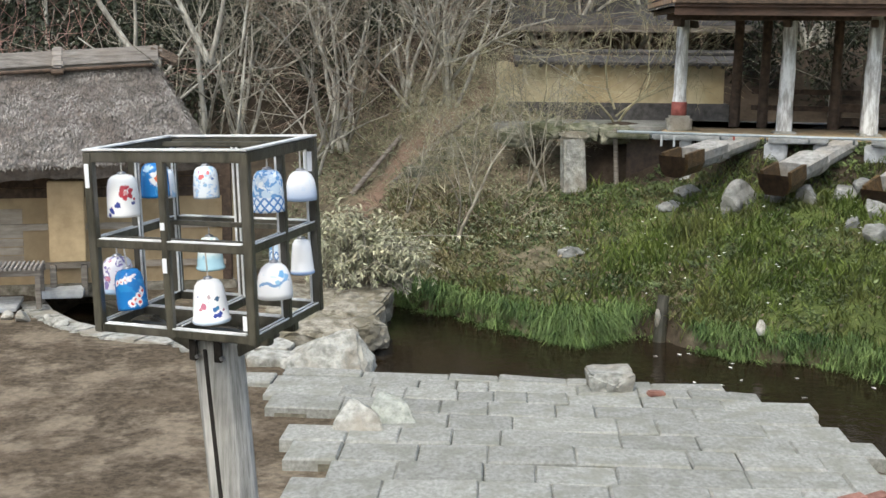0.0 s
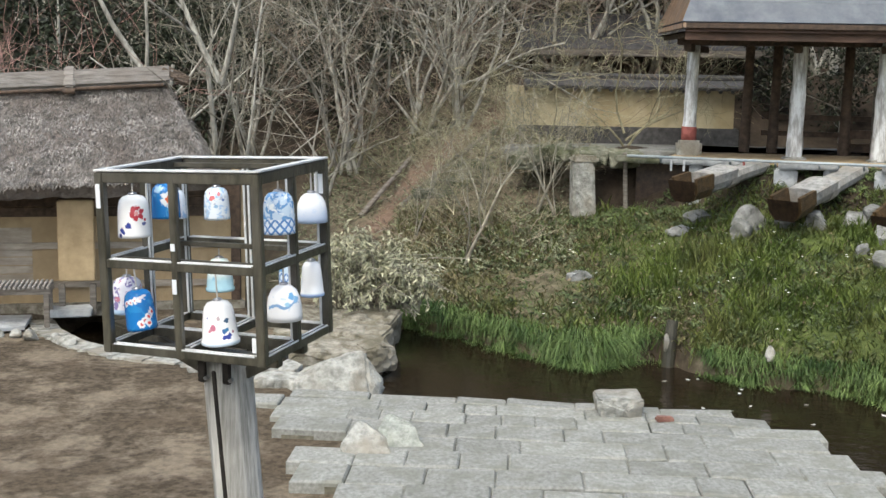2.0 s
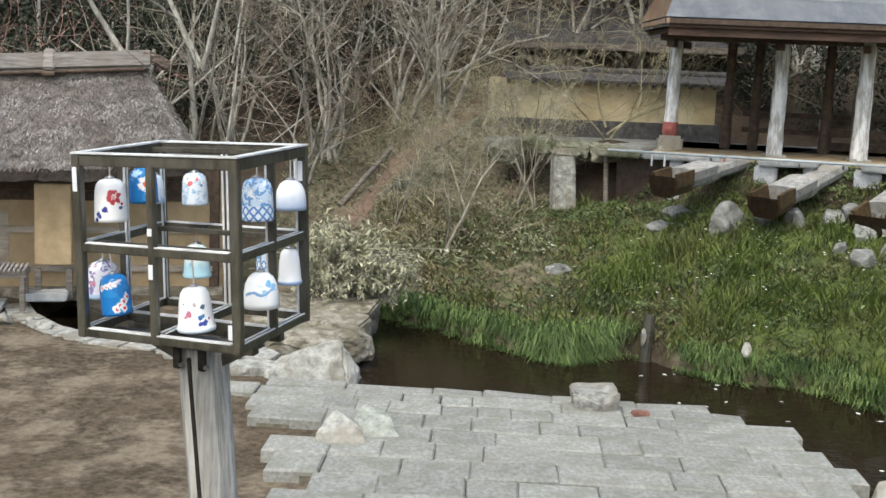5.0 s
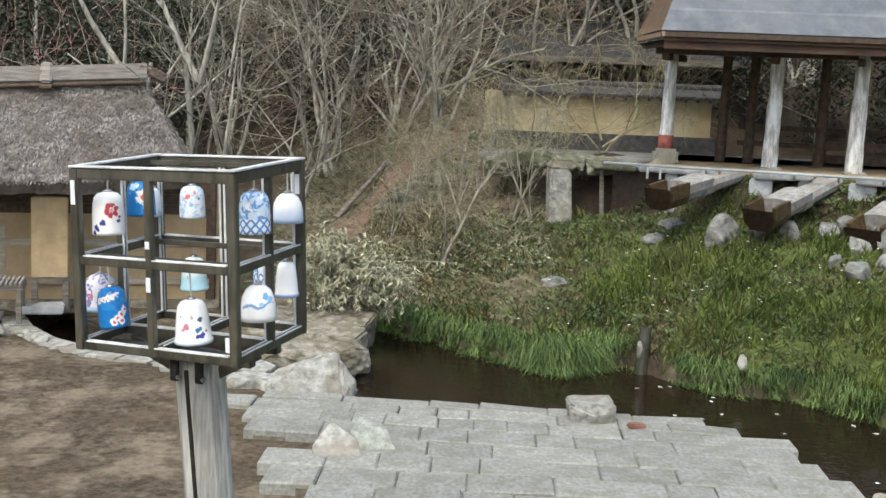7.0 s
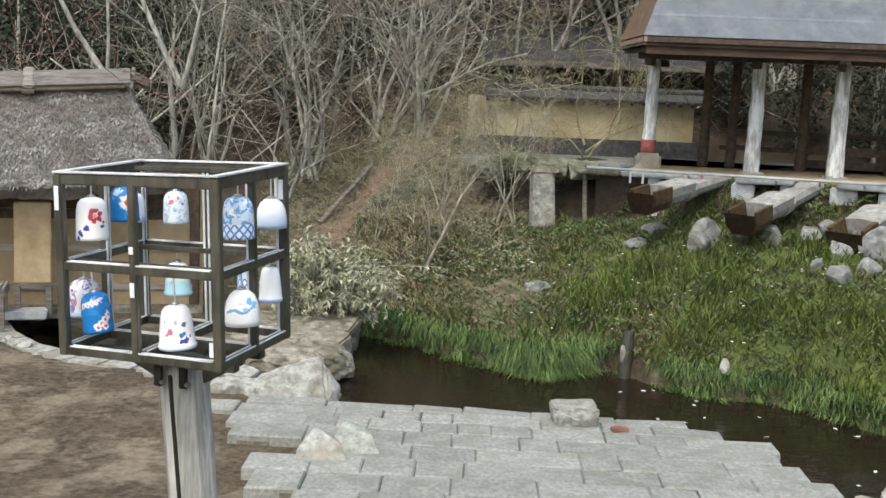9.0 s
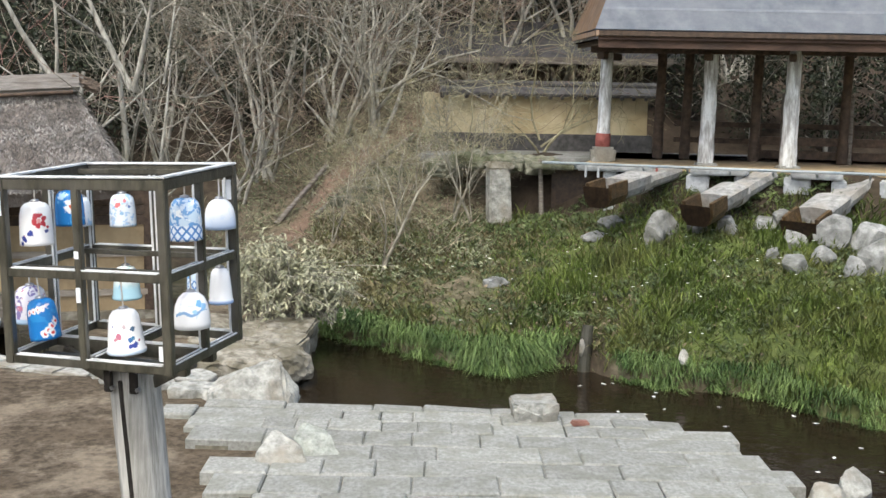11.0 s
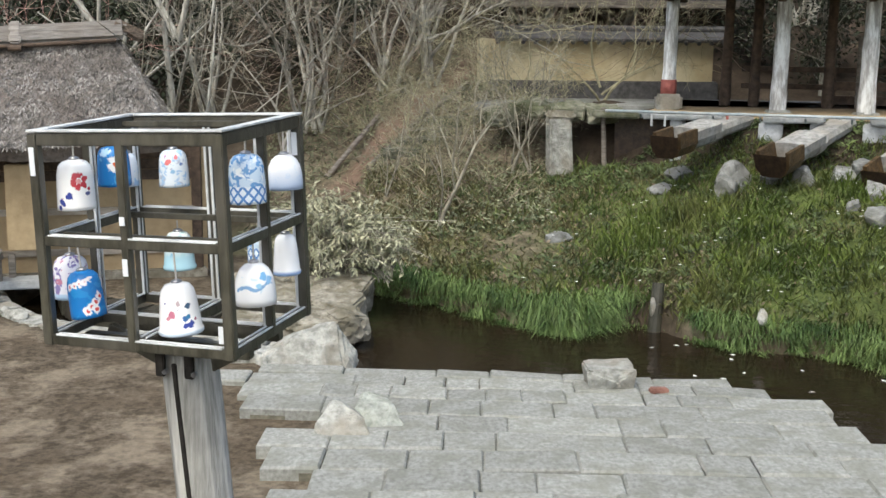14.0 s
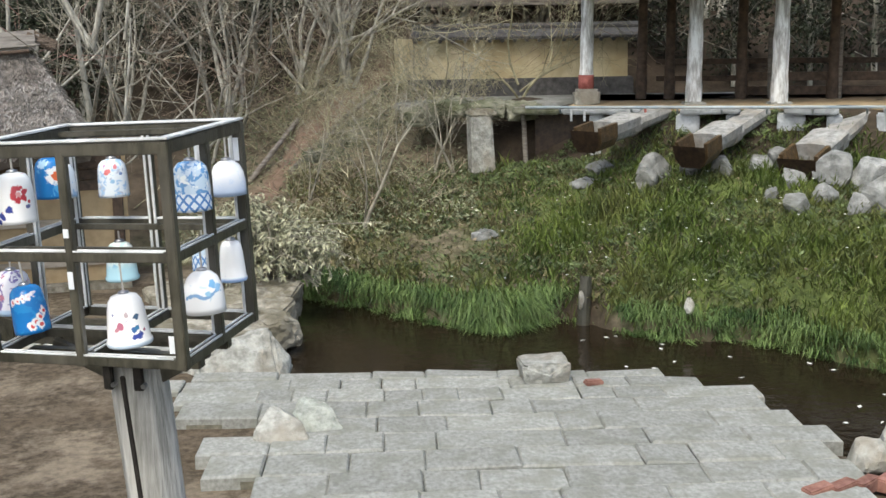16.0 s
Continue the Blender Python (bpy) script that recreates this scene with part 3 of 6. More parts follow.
# ---- stones by the water ----
def set_stones():
    hewn("large_rock", (-1.60, 10.86, 0.04), (1.02, 0.74, 0.54), WEDGE, 5, M_ROCK, 4, "large pale angular granite rock at the pond's edge")
    hewn("rock", (1.01, 10.16, 0.045), (0.42, 0.34, 0.27), BLOCK, 52, M_ROCK, 6, "pale blocky granite rock on the paving's edge", rough=0.02)
    hewn("rock", (-1.01, 8.90, 0.04), (0.46, 0.50, 0.30), SPLIT, 21, M_ROCK, 4, "pale split granite rock set in the paving", group="split rocks", rough=0.02)
    hewn("rock", (-0.80, 9.16, 0.05), (0.40, 0.54, 0.33), SPLIT, 27, M_ROCK_GREEN, 14, "grey-green split granite rock set in the paving", group="split rocks", rough=0.02)
    rock("rock", (2.92, 8.06, -0.02), (0.34, 0.32, 0.36), 17, M_ROCK, 15, "pale upright rock at the paving's corner", group="corner rocks")
    rock("rock", (3.15, 8.2, 0.0), (0.38, 0.4, 0.5), 19, M_ROCK, 70, "pale rounded rock by the stream", group="corner rocks")
    rnd = random.Random(3)
    for n, (x, y, z, sx, sy, sz, turn) in enumerate(((-1.95, 12.25, -0.08, 1.15, 0.60, 0.34, 6), (-1.52, 12.78, -0.04, 0.62, 0.62, 0.44, -20), (-2.05, 12.95, -0.04, 1.0, 0.75, 0.36, 12), (-1.62, 13.50, 0.00, 0.85, 0.7, 0.40, -8),
                                                     (-2.45, 13.60, -0.02, 0.85, 0.7, 0.36, 25), (-1.36, 12.35, -0.06, 0.40, 0.36, 0.34, 40))):
        hewn("ledge_rock", (x, y, z), (sx, sy, sz), SLAB, 30 + n, M_ROCK_TAN, turn, "flat tan ledge rock beside the dark pond", group="ledge rocks", rough=0.035)
    for n, (x, y, sx, sy, sz, turn) in enumerate(((-2.20, 11.25, 0.55, 0.34, 0.14, -12), (-2.05, 10.82, 0.5, 0.30, 0.13, 8), (-2.5, 11.0, 0.46, 0.28, 0.13, 30))):
        hewn("edge_stone", (x, y, 0.02), (sx, sy, sz), SLAB, 40 + n, M_ROCK, turn, "flat pale stone at the edge of the paving", group="ledge rocks", rough=0.012)
    edge = [(-5.9, 12.45), (-4.75, 12.25), (-4.2, 11.85), (-3.6, 11.45), (-3.0, 11.25), (-2.6, 11.15)]
    for n in range(26):
        t = n / 25 * (len(edge) - 1)
        k = min(int(t), len(edge) - 2)
        x = edge[k][0] + (edge[k + 1][0] - edge[k][0]) * (t - k) + rnd.uniform(-0.05, 0.05)
        y = edge[k][1] + (edge[k + 1][1] - edge[k][1]) * (t - k) + rnd.uniform(-0.06, 0.06)
        s = rnd.uniform(0.12, 0.22)
        if x < -5.7 or -4.5 < x < -3.1:
            continue
        rock("edging_stone", (x, y, 0.03), (s * 1.3, s, s * 0.9), 60 + n, M_ROCK, rnd.uniform(0, 180), "small pale edging stone along the yard", group="yard edging", facets=5, detail=2)
    # the curved channel's kerb, in cut blocks
    kerb = thing("channel_kerb", label="curved pale stone kerb along a narrow water channel", category="kerb")
    line = [(-5.32, 13.2), (-5.06, 12.7), (-4.56, 12.1), (-3.92, 11.66), (-3.2, 11.44), (-2.5, 11.4)]
    fine = []
    for a, b in zip(line, line[1:]):
        fine += [(a[0] + (b[0] - a[0]) * q, a[1] + (b[1] - a[1]) * q) for q in (0, 0.5)]
    fine.append(line[-1])
    for n, (a, b) in enumerate(zip(fine, fine[1:])):
        part("kerb_stone", bar((a[0] + 0.05, a[1] + 0.06, -0.07), (b[0] + 0.05, b[1] + 0.06, -0.07), 0.32, 0.17, 0, 0.02), M_ROCK, kerb)
    # The channel's shade is put into this kerb's dark wet colour.
    far_kerb = thing("channel_kerb", label="wet stone kerb coloured dark for channel shade, on the house side", category="kerb")
    for n, (a, b) in enumerate((((-4.55, 13.75), (-4.30, 13.15)), ((-4.30, 13.15), (-3.88, 12.72)), ((-3.88, 12.72), (-3.35, 12.42)), ((-3.35, 12.42), (-2.6, 12.28)))):
        part("kerb_stone", bar((*a, -0.08), (*b, -0.08), 0.30, 0.30, 0, 0.03), M_WET_AND_SHADE, far_kerb)
    slab = new("bridge_slab", bpy.data.meshes.new("bridge_slab"))
    finish(slab, box(0.46, 0.32, 0.085, None, 0.015, 0.008, 4), M_CONCRETE)
    slab.matrix_basis = pose(-4.90, 13.22, 0.13, 0, 0, 15)
    apron = bmesh.new()
    top = [apron.verts.new((x, y, 0.03)) for x, y in ((-9.0, 11.45), (-5.75, 12.32), (-5.2, 12.62), (-5.36, 13.25), (-9.0, 12.25))]
    face = apron.faces.new(top)
    low = bmesh.ops.extrude_face_region(apron, geom=[face])
    bmesh.ops.translate(apron, vec=(0, 0, 0.04), verts=[g for g in low["geom"] if isinstance(g, bmesh.types.BMVert)])
    bmesh.ops.recalc_face_normals(apron, faces=apron.faces)
    tagged(part("apron", apron, M_CONCRETE), "pale worn concrete apron before the house", "pavement", "", "structure")
    tagged(slab, "pale stone slab bridging the narrow channel", "slab")


# ---- thatched house ----
HOUSE_TURN = 15.0


def thatched_house():
    a = Vector((math.cos(radians(HOUSE_TURN)), math.sin(radians(HOUSE_TURN)), 0))
    b = Vector((-a.y, a.x, 0))
    fr, fl = Vector((-3.28, 13.45, 1.66)), Vector((-3.28, 13.45, 1.66)) - a * 7.0 - Vector((0, 0, 0.30))
    br, bl = fr + b * 2.9, fl + b * 2.9
    rr, rl = Vector((-4.20, 14.64, 2.66)), Vector((-4.20, 14.64, 2.66)) - a * 5.8 - Vector((0, 0, 0.36))
    house = thing("thatched_house", label="low farmhouse with grey weathered thatched roof and ochre walls", category="house")

    def skin(corners, n, m):
        """A rough sheet between four corners."""
        vs, fs = [], []
        for r in range(m + 1):
            for c in range(n + 1):
                u, v = c / n, r / m
                p = (corners[0] * (1 - u) + corners[1] * u) * (1 - v) + (corners[3] * (1 - u) + corners[2] * u) * v
                p = p + Vector((0, 0, 0.05 * noise.noise(p * 1.6) + 0.03 * noise.noise(p * 7) + 0.06 * math.sin(math.pi * v)))
                vs.append(p)
        for r in range(m):
            for c in range(n):
                k = r * (n + 1) + c
                fs.append((k, k + 1, k + n + 2, k + n + 1))
        return vs, fs

    bm = bmesh.new()
    for corners, n, m in (((fl, fr, rr, rl), 90, 26), ((br, bl, rl, rr), 40, 10), ((fr, br, rr, rr), 26, 26), ((bl, fl, rl, rl), 10, 10)):
        vs, fs = skin(corners, n, m)
        made = [bm.verts.new(v) for v in vs]
        for f in fs:
            if len({tuple(round(q, 5) for q in made[k].co) for k in f}) > 2:
                try:
                    bm.faces.new([made[k] for k in f])
                except ValueError:
                    pass
    bmesh.ops.remove_doubles(bm, verts=bm.verts, dist=0.001)
    bmesh.ops.recalc_face_normals(bm, faces=bm.faces)
    if sum(f.normal.z for f in bm.faces) < 0:
        bmesh.ops.reverse_faces(bm, faces=bm.faces[:])
    roof = part("roof", bm, M_THATCH, house, "thick grey weathered thatch")
    thick = roof.modifiers.new("thickness", "SOLIDIFY")
    thick.thickness, thick.offset = 0.20, -1
    # loose straw ends over the visible slopes and along the eave
    rnd = random.Random(5)
    tubes = Tubes()
    for n in range(26000):
        u, v = rnd.random(), rnd.random()
        if n % 6 == 0:
            v = rnd.uniform(-0.03, 0.03)
        if n % 9 == 0:
            q = math.sqrt(rnd.random())
            p = rr * (1 - q) + (fr * (1 - u) + br * u) * q
            down = ((fr + br) / 2 - rr).normalized()
        else:
            u = u ** 0.75
            p = (fl * (1 - u) + fr * u) * (1 - v) + (rl * (1 - u) + rr * u) * v
            down = ((fl + fr) / 2 - (rl + rr) / 2).normalized()
        p = p + Vector((0, 0, 0.06 * math.sin(math.pi * max(v, 0)) + rnd.uniform(0.0, 0.05)))
        along = (down + Vector((rnd.uniform(-0.5, 0.5), rnd.uniform(-0.4, 0.4), rnd.uniform(-0.15, 0.45)))).normalized()
        tubes.leaf(p, along, a, rnd.uniform(0.04, 0.10), rnd.uniform(0.007, 0.018))
    tagged(raw("straw", tubes.verts, tubes.faces, M_STRAW, roof), "", "", "", "stuff")
    # the ridge: boards, round pole and ties
    up = Vector((0, 0, 1))
    ridge = part("ridge_cap", bar(rl + up * 0.12, rr + up * 0.12 + a * 0.12, 0.40, 0.22, 0, 0.05), M_RIDGE, house, "pale bark-covered ridge cap", smooth=False)
    part("ridge_pole", rod(rl + b * -0.22 + up * 0.0, rr + b * -0.22 + up * 0.0, 0.022), M_WOOD_DARK, ridge)
    for s in (1.08, 2.9, 4.7):
        c = rr - a * s - up * (0.36 * s / 5.8)
        part("ridge_tie", bar(c + up * 0.02 - b * 0.25, c + up * 0.26 - b * 0.10, 0.13, 0.07, 0, 0.02), M_RIDGE, ridge)
        part("tie_end", rod(c - b * 0.30 + up * -0.02 - a * 0.07, c - b * 0.30 + up * -0.02 + a * 0.07, 0.035), M_WOOD_DARK, ridge)
    part("ridge_end", bar(rr + up * 0.2 - a * 0.05, rr + up * 0.02 + a * 0.32, 0.34, 0.14, 0, 0.04), M_FRAYED, ridge, "frayed brown bark at the ridge end")
    # walls
    w0 = fr + a * 0.30 + b * 0.95
    w1 = fl + a * 0.4 + b * 0.95
    base = 0.0
    front_a, front_b = Vector((w0.x, w0.y, 0)), Vector((w1.x, w1.y, 0))
    back_a = front_a + b * 1.5
    mid = (front_a + front_b) / 2
    turn = HOUSE_TURN
    length = (front_a - front_b).length
    part("wall", box(length, 0.12, 1.5, pose(mid.x, mid.y, base + 0.80, 0, 0, turn), 0.01), M_OCHRE, house, "ochre mud-plastered front wall")
    side = (front_a + back_a) / 2
    part("wall", box(1.5, 0.12, 1.5, pose(side.x, side.y, base + 0.80, 0, 0, turn + 90), 0.01), M_OCHRE, house, "ochre mud-plastered end wall")
    part("foundation", box(length + 0.1, 0.3, 0.16, pose(mid.x, mid.y, 0.02, 0, 0, turn), 0.02), M_ROCK_TAN, house)
    face = front_a - b * 0.075
    for s in (0.05, 3.35, 4.35, 5.35):
        c = face - a * s
        part("wall_post", bar((c.x, c.y, 0.0), (c.x, c.y, 1.55), 0.11, 0.06, 0, 0.006), M_WOOD_DARK, house)
    for z in (0.32, 0.78):
        c0, c1 = face - a * 0.05, face - a * 6.0
        part("rail", bar((c0.x, c0.y, z), (c1.x, c1.y, z), 0.05, 0.075, 0, 0.005), M_BOARD_PALE, house)
    for n, z in enumerate((0.40, 0.50, 0.60, 0.70, 0.86, 0.95)):
        c0, c1 = face - a * 2.40 + b * 0.02, face - a * 6.0 + b * 0.02
        part("wall_board", bar((c0.x, c0.y, z), (c1.x, c1.y, z), 0.03, 0.09, 0, 0.004), M_BOARD_PALE, house, "sun-bleached wall board")
    # Dark boards added along the wall top to deepen the eave's shade.
    for z in (1.18, 1.30, 1.42, 1.53):
        c0, c1 = face - a * 0.05 + b * 0.01, face - a * 6.0 + b * 0.01
        part("upper_board", bar((c0.x, c0.y, z), (c1.x, c1.y, z), 0.04, 0.115, 0, 0.004), M_WOOD_DARK, house, "dark board standing in for the shade under the eave")
    # a plastered pier that stands forward between bench and channel
    part("pier", box(0.40, 0.10, 0.92, pose(-4.86, 13.34, 0.92, 0, 0, turn), 0.012), M_OCHRE, house, "ochre plaster pier")
    for dx in (-0.17, 0.17):
        part("pier_leg", box(0.07, 0.07, 0.36, pose(-4.86 + dx * a.x, 13.34 + dx * a.y, 0.24, 0, 0, turn), 0.006), M_BOARD, house)


def slatted_bench(at):
    bench = thing("slatted_bench", at, "weathered bamboo-slatted bench on wooden legs before the house", "bench")
    for y in (-0.17, 0.17):
        part("bench_rail", box(2.3, 0.05, 0.07, pose(0, y, 0.40), 0.006), M_BOARD, bench)
    for x in (-1.1, -0.4, 0.35, 1.1):
        for y in (-0.17, 0.17):
            part("leg", box(0.06, 0.06, 0.38, pose(x, y, 0.19), 0.006), M_BOARD, bench)
    slat = None
    for n in range(46):
        x = -1.12 + n * 0.0498
        if slat is None:
            slat = part("slat", rod((0, -0.24, 0), (0, 0.24, 0), 0.017, sides=8), M_RIDGE, bench, m=pose(x, 0, 0.45))
        else:
            o = new("slat", slat.data)
            o.parent, o.matrix_basis = bench, pose(x, 0, 0.45)
    return bench


# ---- pavilion with the water-driven pounders ----
PAV = -16.0
PA = Vector((math.cos(radians(PAV)), math.sin(radians(PAV)), 0))
PB = Vector((-PA.y, PA.x, 0))


def pav(u, v, z):
    """A place by the deck's own axes: along its front, behind it, and height."""
    return Vector((2.35, 16.72, 0)) + PA * u + PB * v + Vector((0, 0, z))


def column(parent, u, v, z0, z1, r, red, dark=False):
    rnd = random.Random(int(u * 10 + v * 100))
    bm = bmesh.new()
    rings = []
    for n in range(9):
        t = n / 8
        rr = r * (1.12 - 0.22 * t) * (1 + 0.05 * math.sin(n * 2.1))
        ring = []
        for k in range(14):
            an = 2 * math.pi * k / 14
            q = rr * (1 + 0.05 * rnd.uniform(-1, 1))
            ring.append(bm.verts.new((q * math.cos(an), q * math.sin(an), (z1 - z0) * t)))
        rings.append(ring)
    for a, b in zip(rings, rings[1:]):
        for k in range(14):
            bm.faces.new((a[k], a[(k + 1) % 14], b[(k + 1) % 14], b[k]))
    p = pav(u, v, z0)
    col = part("column", bm, M_WOOD_DARK if dark else M_COLUMN, parent, "" if dark else "flaking whitewashed log column", True, Matrix.Translation(p) @ pose(0, 0, 0, 0, 1.0, 0))
    if red:
        part("red_base", rod((0, 0, 0.0), (0, 0, 0.22), r * 1.22, sides=16), M_RED, col, "dull red painted column foot", True)
    return col


def pavilion():
    hut = thing("pavilion", label="open roofed pavilion on log columns beside the stream", category="pavilion")
    part("floor", box(6.4, 2.9, 0.10, Matrix.Translation(pav(2.9, 1.75, 1.70)) @ pose(0, 0, 0, 0, 0, PAV), 0.01), M_OCHRE, hut, "trodden clay floor")
    column(hut, -0.10, 0.85, 1.93, 3.42, 0.088, True)
    column(hut, 1.35, 0.86, 1.76, 3.42, 0.098, False)
    column(hut, 2.46, 0.80, 1.74, 3.42, 0.104, False)
    column(hut, 4.4, 0.80, 1.74, 3.42, 0.104, True)
    for u in (0.55, 0.95, 1.95, 3.2):
        column(hut, u, 2.0, 1.72, 3.5, 0.07, False, True)
    part("footing", box(0.34, 0.34, 0.24, Matrix.Translation(pav(-0.10, 0.85, 1.84)), 0.04, 0.02, 2), M_ROCK, hut, "pale stone footing")
    for u in (1.35, 2.46, 4.4):
        part("footing", box(0.30, 0.30, 0.08, Matrix.Translation(pav(u, 0.82, 1.745)), 0.02, 0.01, 2), M_ROCK, hut, "pale stone footing")
    for v, z in ((0.82, 3.34),):
        part("beam", bar(pav(-0.3, v, z), pav(5.5, v, z), 0.14, 0.12, 0, 0.01), M_WOOD_DARK, hut)
    for u in (-0.10, 1.35, 2.46, 4.4):
        part("cross_beam", bar(pav(u, 0.4, 3.24), pav(u, 2.2, 3.24), 0.10, 0.10, 0, 0.01), M_WOOD_DARK, hut)
    part("back_rail", bar(pav(0.7, 2.9, 2.25), pav(5.5, 2.9, 2.25), 0.07, 0.08), M_WOOD_DARK, hut)
    part("back_rail", bar(pav(0.7, 2.9, 2.0), pav(5.5, 2.9, 2.0), 0.07, 0.08), M_WOOD_DARK, hut)
    # hipped roof
    ez = 3.555
    fl, fr_, br_, bl_ = Vector((2.13, 15.9, ez)), Vector((9.0, 15.9, ez)), Vector((9.0, 18.9, ez)), Vector((2.13, 18.9, ez))
    r0, r1 = Vector((3.0, 17.4, 5.7)), Vector((8.0, 17.4, 5.7))
    roof = thing_part("roof", hut)
    for corners, mat, nm in (((fl, fr_, r1, r0), M_ROOF, "roof_slope"), ((fr_, br_, r1), M_ROOF, "roof_slope"), ((br_, bl_, r0, r1), M_ROOF, "roof_slope"), ((bl_, fl, r0), M_ROOF_TAN, "roof_slope")):
        bm = bmesh.new()
        bm.faces.new([bm.verts.new(c) for c in corners])
        bmesh.ops.solidify(bm, geom=bm.faces[:], thickness=-0.08)
        part(nm, bm, mat, roof)
    # courses along the front slope
    for n in range(1, 8):
        t = n / 8
        part("course", bar(fl.lerp(r0, t) + Vector((0, 0, 0.005)), fr_.lerp(r1, t) + Vector((0, 0, 0.005)), 0.02, 0.03, 0, 0.003), M_ROOF, roof)
    part("fascia", bar(fl + Vector((0, 0.03, -0.05)), fr_ + Vector((0, 0.03, -0.05)), 0.04, 0.07, 0, 0.005), M_WOOD_DARK, roof)
    part("fascia", bar(fl + Vector((0.03, 0, -0.05)), bl_ + Vector((0.03, 0, -0.05)), 0.04, 0.07, 0, 0.005), M_ROOF_TAN, roof)
    part("eave_board", bar(fl + Vector((0.05, 0.07, -0.16)), fr_ + Vector((-0.05, 0.07, -0.16)), 0.03, 0.15, 0, 0.005), M_EAVE, roof, "red-brown eave board")
    soffit = bmesh.new()
    soffit.faces.new([soffit.verts.new(c + Vector((0, 0, -0.13))) for c in (fl, bl_, br_, fr_)])
    bmesh.ops.solidify(soffit, geom=soffit.faces[:], thickness=0.02)
    part("soffit", soffit, M_WOOD_DARK, roof, "dark boarded eave underside")
    for n in range(16):
        part("rafter", bar((2.25 + n * 0.42, 16.05, 3.40), (2.25 + n * 0.42, 18.8, 3.40), 0.06, 0.07, 0, 0.004), M_WOOD_DARK, roof)
    # a bench-like dark machine frame at the back
    for z, v in ((2.05, 2.3), (1.85, 2.3)):
        part("machine_beam", bar(pav(1.9, v, z), pav(5.2, v, z), 0.10, 0.12), M_WOOD_DARK, hut)
    for u in (2.0, 3.3, 4.5):
        part("machine_post", bar(pav(u, 2.3, 1.72), pav(u, 2.3, 2.3), 0.09, 0.09), M_WOOD_DARK, hut)
    for u in (0.95, 2.35, 3.3):
        part("pale_post", rod(pav(u, 2.0, 1.72), pav(u, 2.0, 2.75), 0.03), M_BOARD, hut)


def thing_part(name, parent):
    ob = new(name)
    ob.parent = parent
    return ob


def deck_edge():
    edge = thing("deck_edge", label="pale concrete deck edge on short piers above the bank", category="deck")
    for u0, u1, mat, name in ((-0.95, -0.32, M_ROCK_MOSS, "mossy broken slab"), (-0.30, 0.72, M_CONCRETE, ""), (1.22, 1.98, M_CONCRETE, ""), (2.52, 3.16, M_CONCRETE, ""), (3.72, 4.6, M_CONCRETE, "")):
        part("edge_slab", box(u1 - u0, 0.44, 0.08, Matrix.Translation(pav((u0 + u1) / 2, 0.06, 1.72)) @ pose(0, 0, 0, 0, 0, PAV), 0.02, 0.012, int(u0 * 20)), mat, edge, name)
    for u, w in ((0.15, 0.16), (0.70, 0.14), (1.32, 0.30), (1.90, 0.20), (2.60, 0.34), (3.12, 0.18), (3.80, 0.32)):
        part("pier", box(w, 0.26, 1.0, Matrix.Translation(pav(u, 0.05, 1.18)) @ pose(0, 0, 0, 0, 0, PAV), 0.02, 0.012, int(u * 10)), M_CONCRETE, edge)
    # Dark sheet added behind the piers to give the shade under the deck.
    part("pier_shade_sheet", box(6.0, 0.12, 1.1, Matrix.Translation(pav(2.3, 0.26, 1.14)) @ pose(0, 0, 0, 0, 0, PAV), 0.01), M_WOOD_WET_AND_SHADE, edge, "near-black sheet for the shade behind the piers")
    pipe = thing("water_pipe", label="long grey-blue pipe running along the deck edge", category="pipe")
    part("pipe_run", rod(pav(-0.75, -0.24, 1.78), pav(4.2, -0.24, 1.78), 0.019, sides=12), M_PIPE, pipe, "", True)
    for u in (-0.3, 0.62, 1.2, 1.75, 2.3, 2.85, 3.5):
        part("bracket", bar(pav(u, -0.24, 1.765), pav(u, -0.14, 1.70), 0.025, 0.025), M_PIPE, pipe)
    for u in (-0.15, 0.02, 0.8):
        part("hanger", bar(pav(u, -0.24, 1.765), pav(u, -0.24, 1.60), 0.03, 0.02), M_RED if u == 0.8 else M_CONCRETE, pipe)


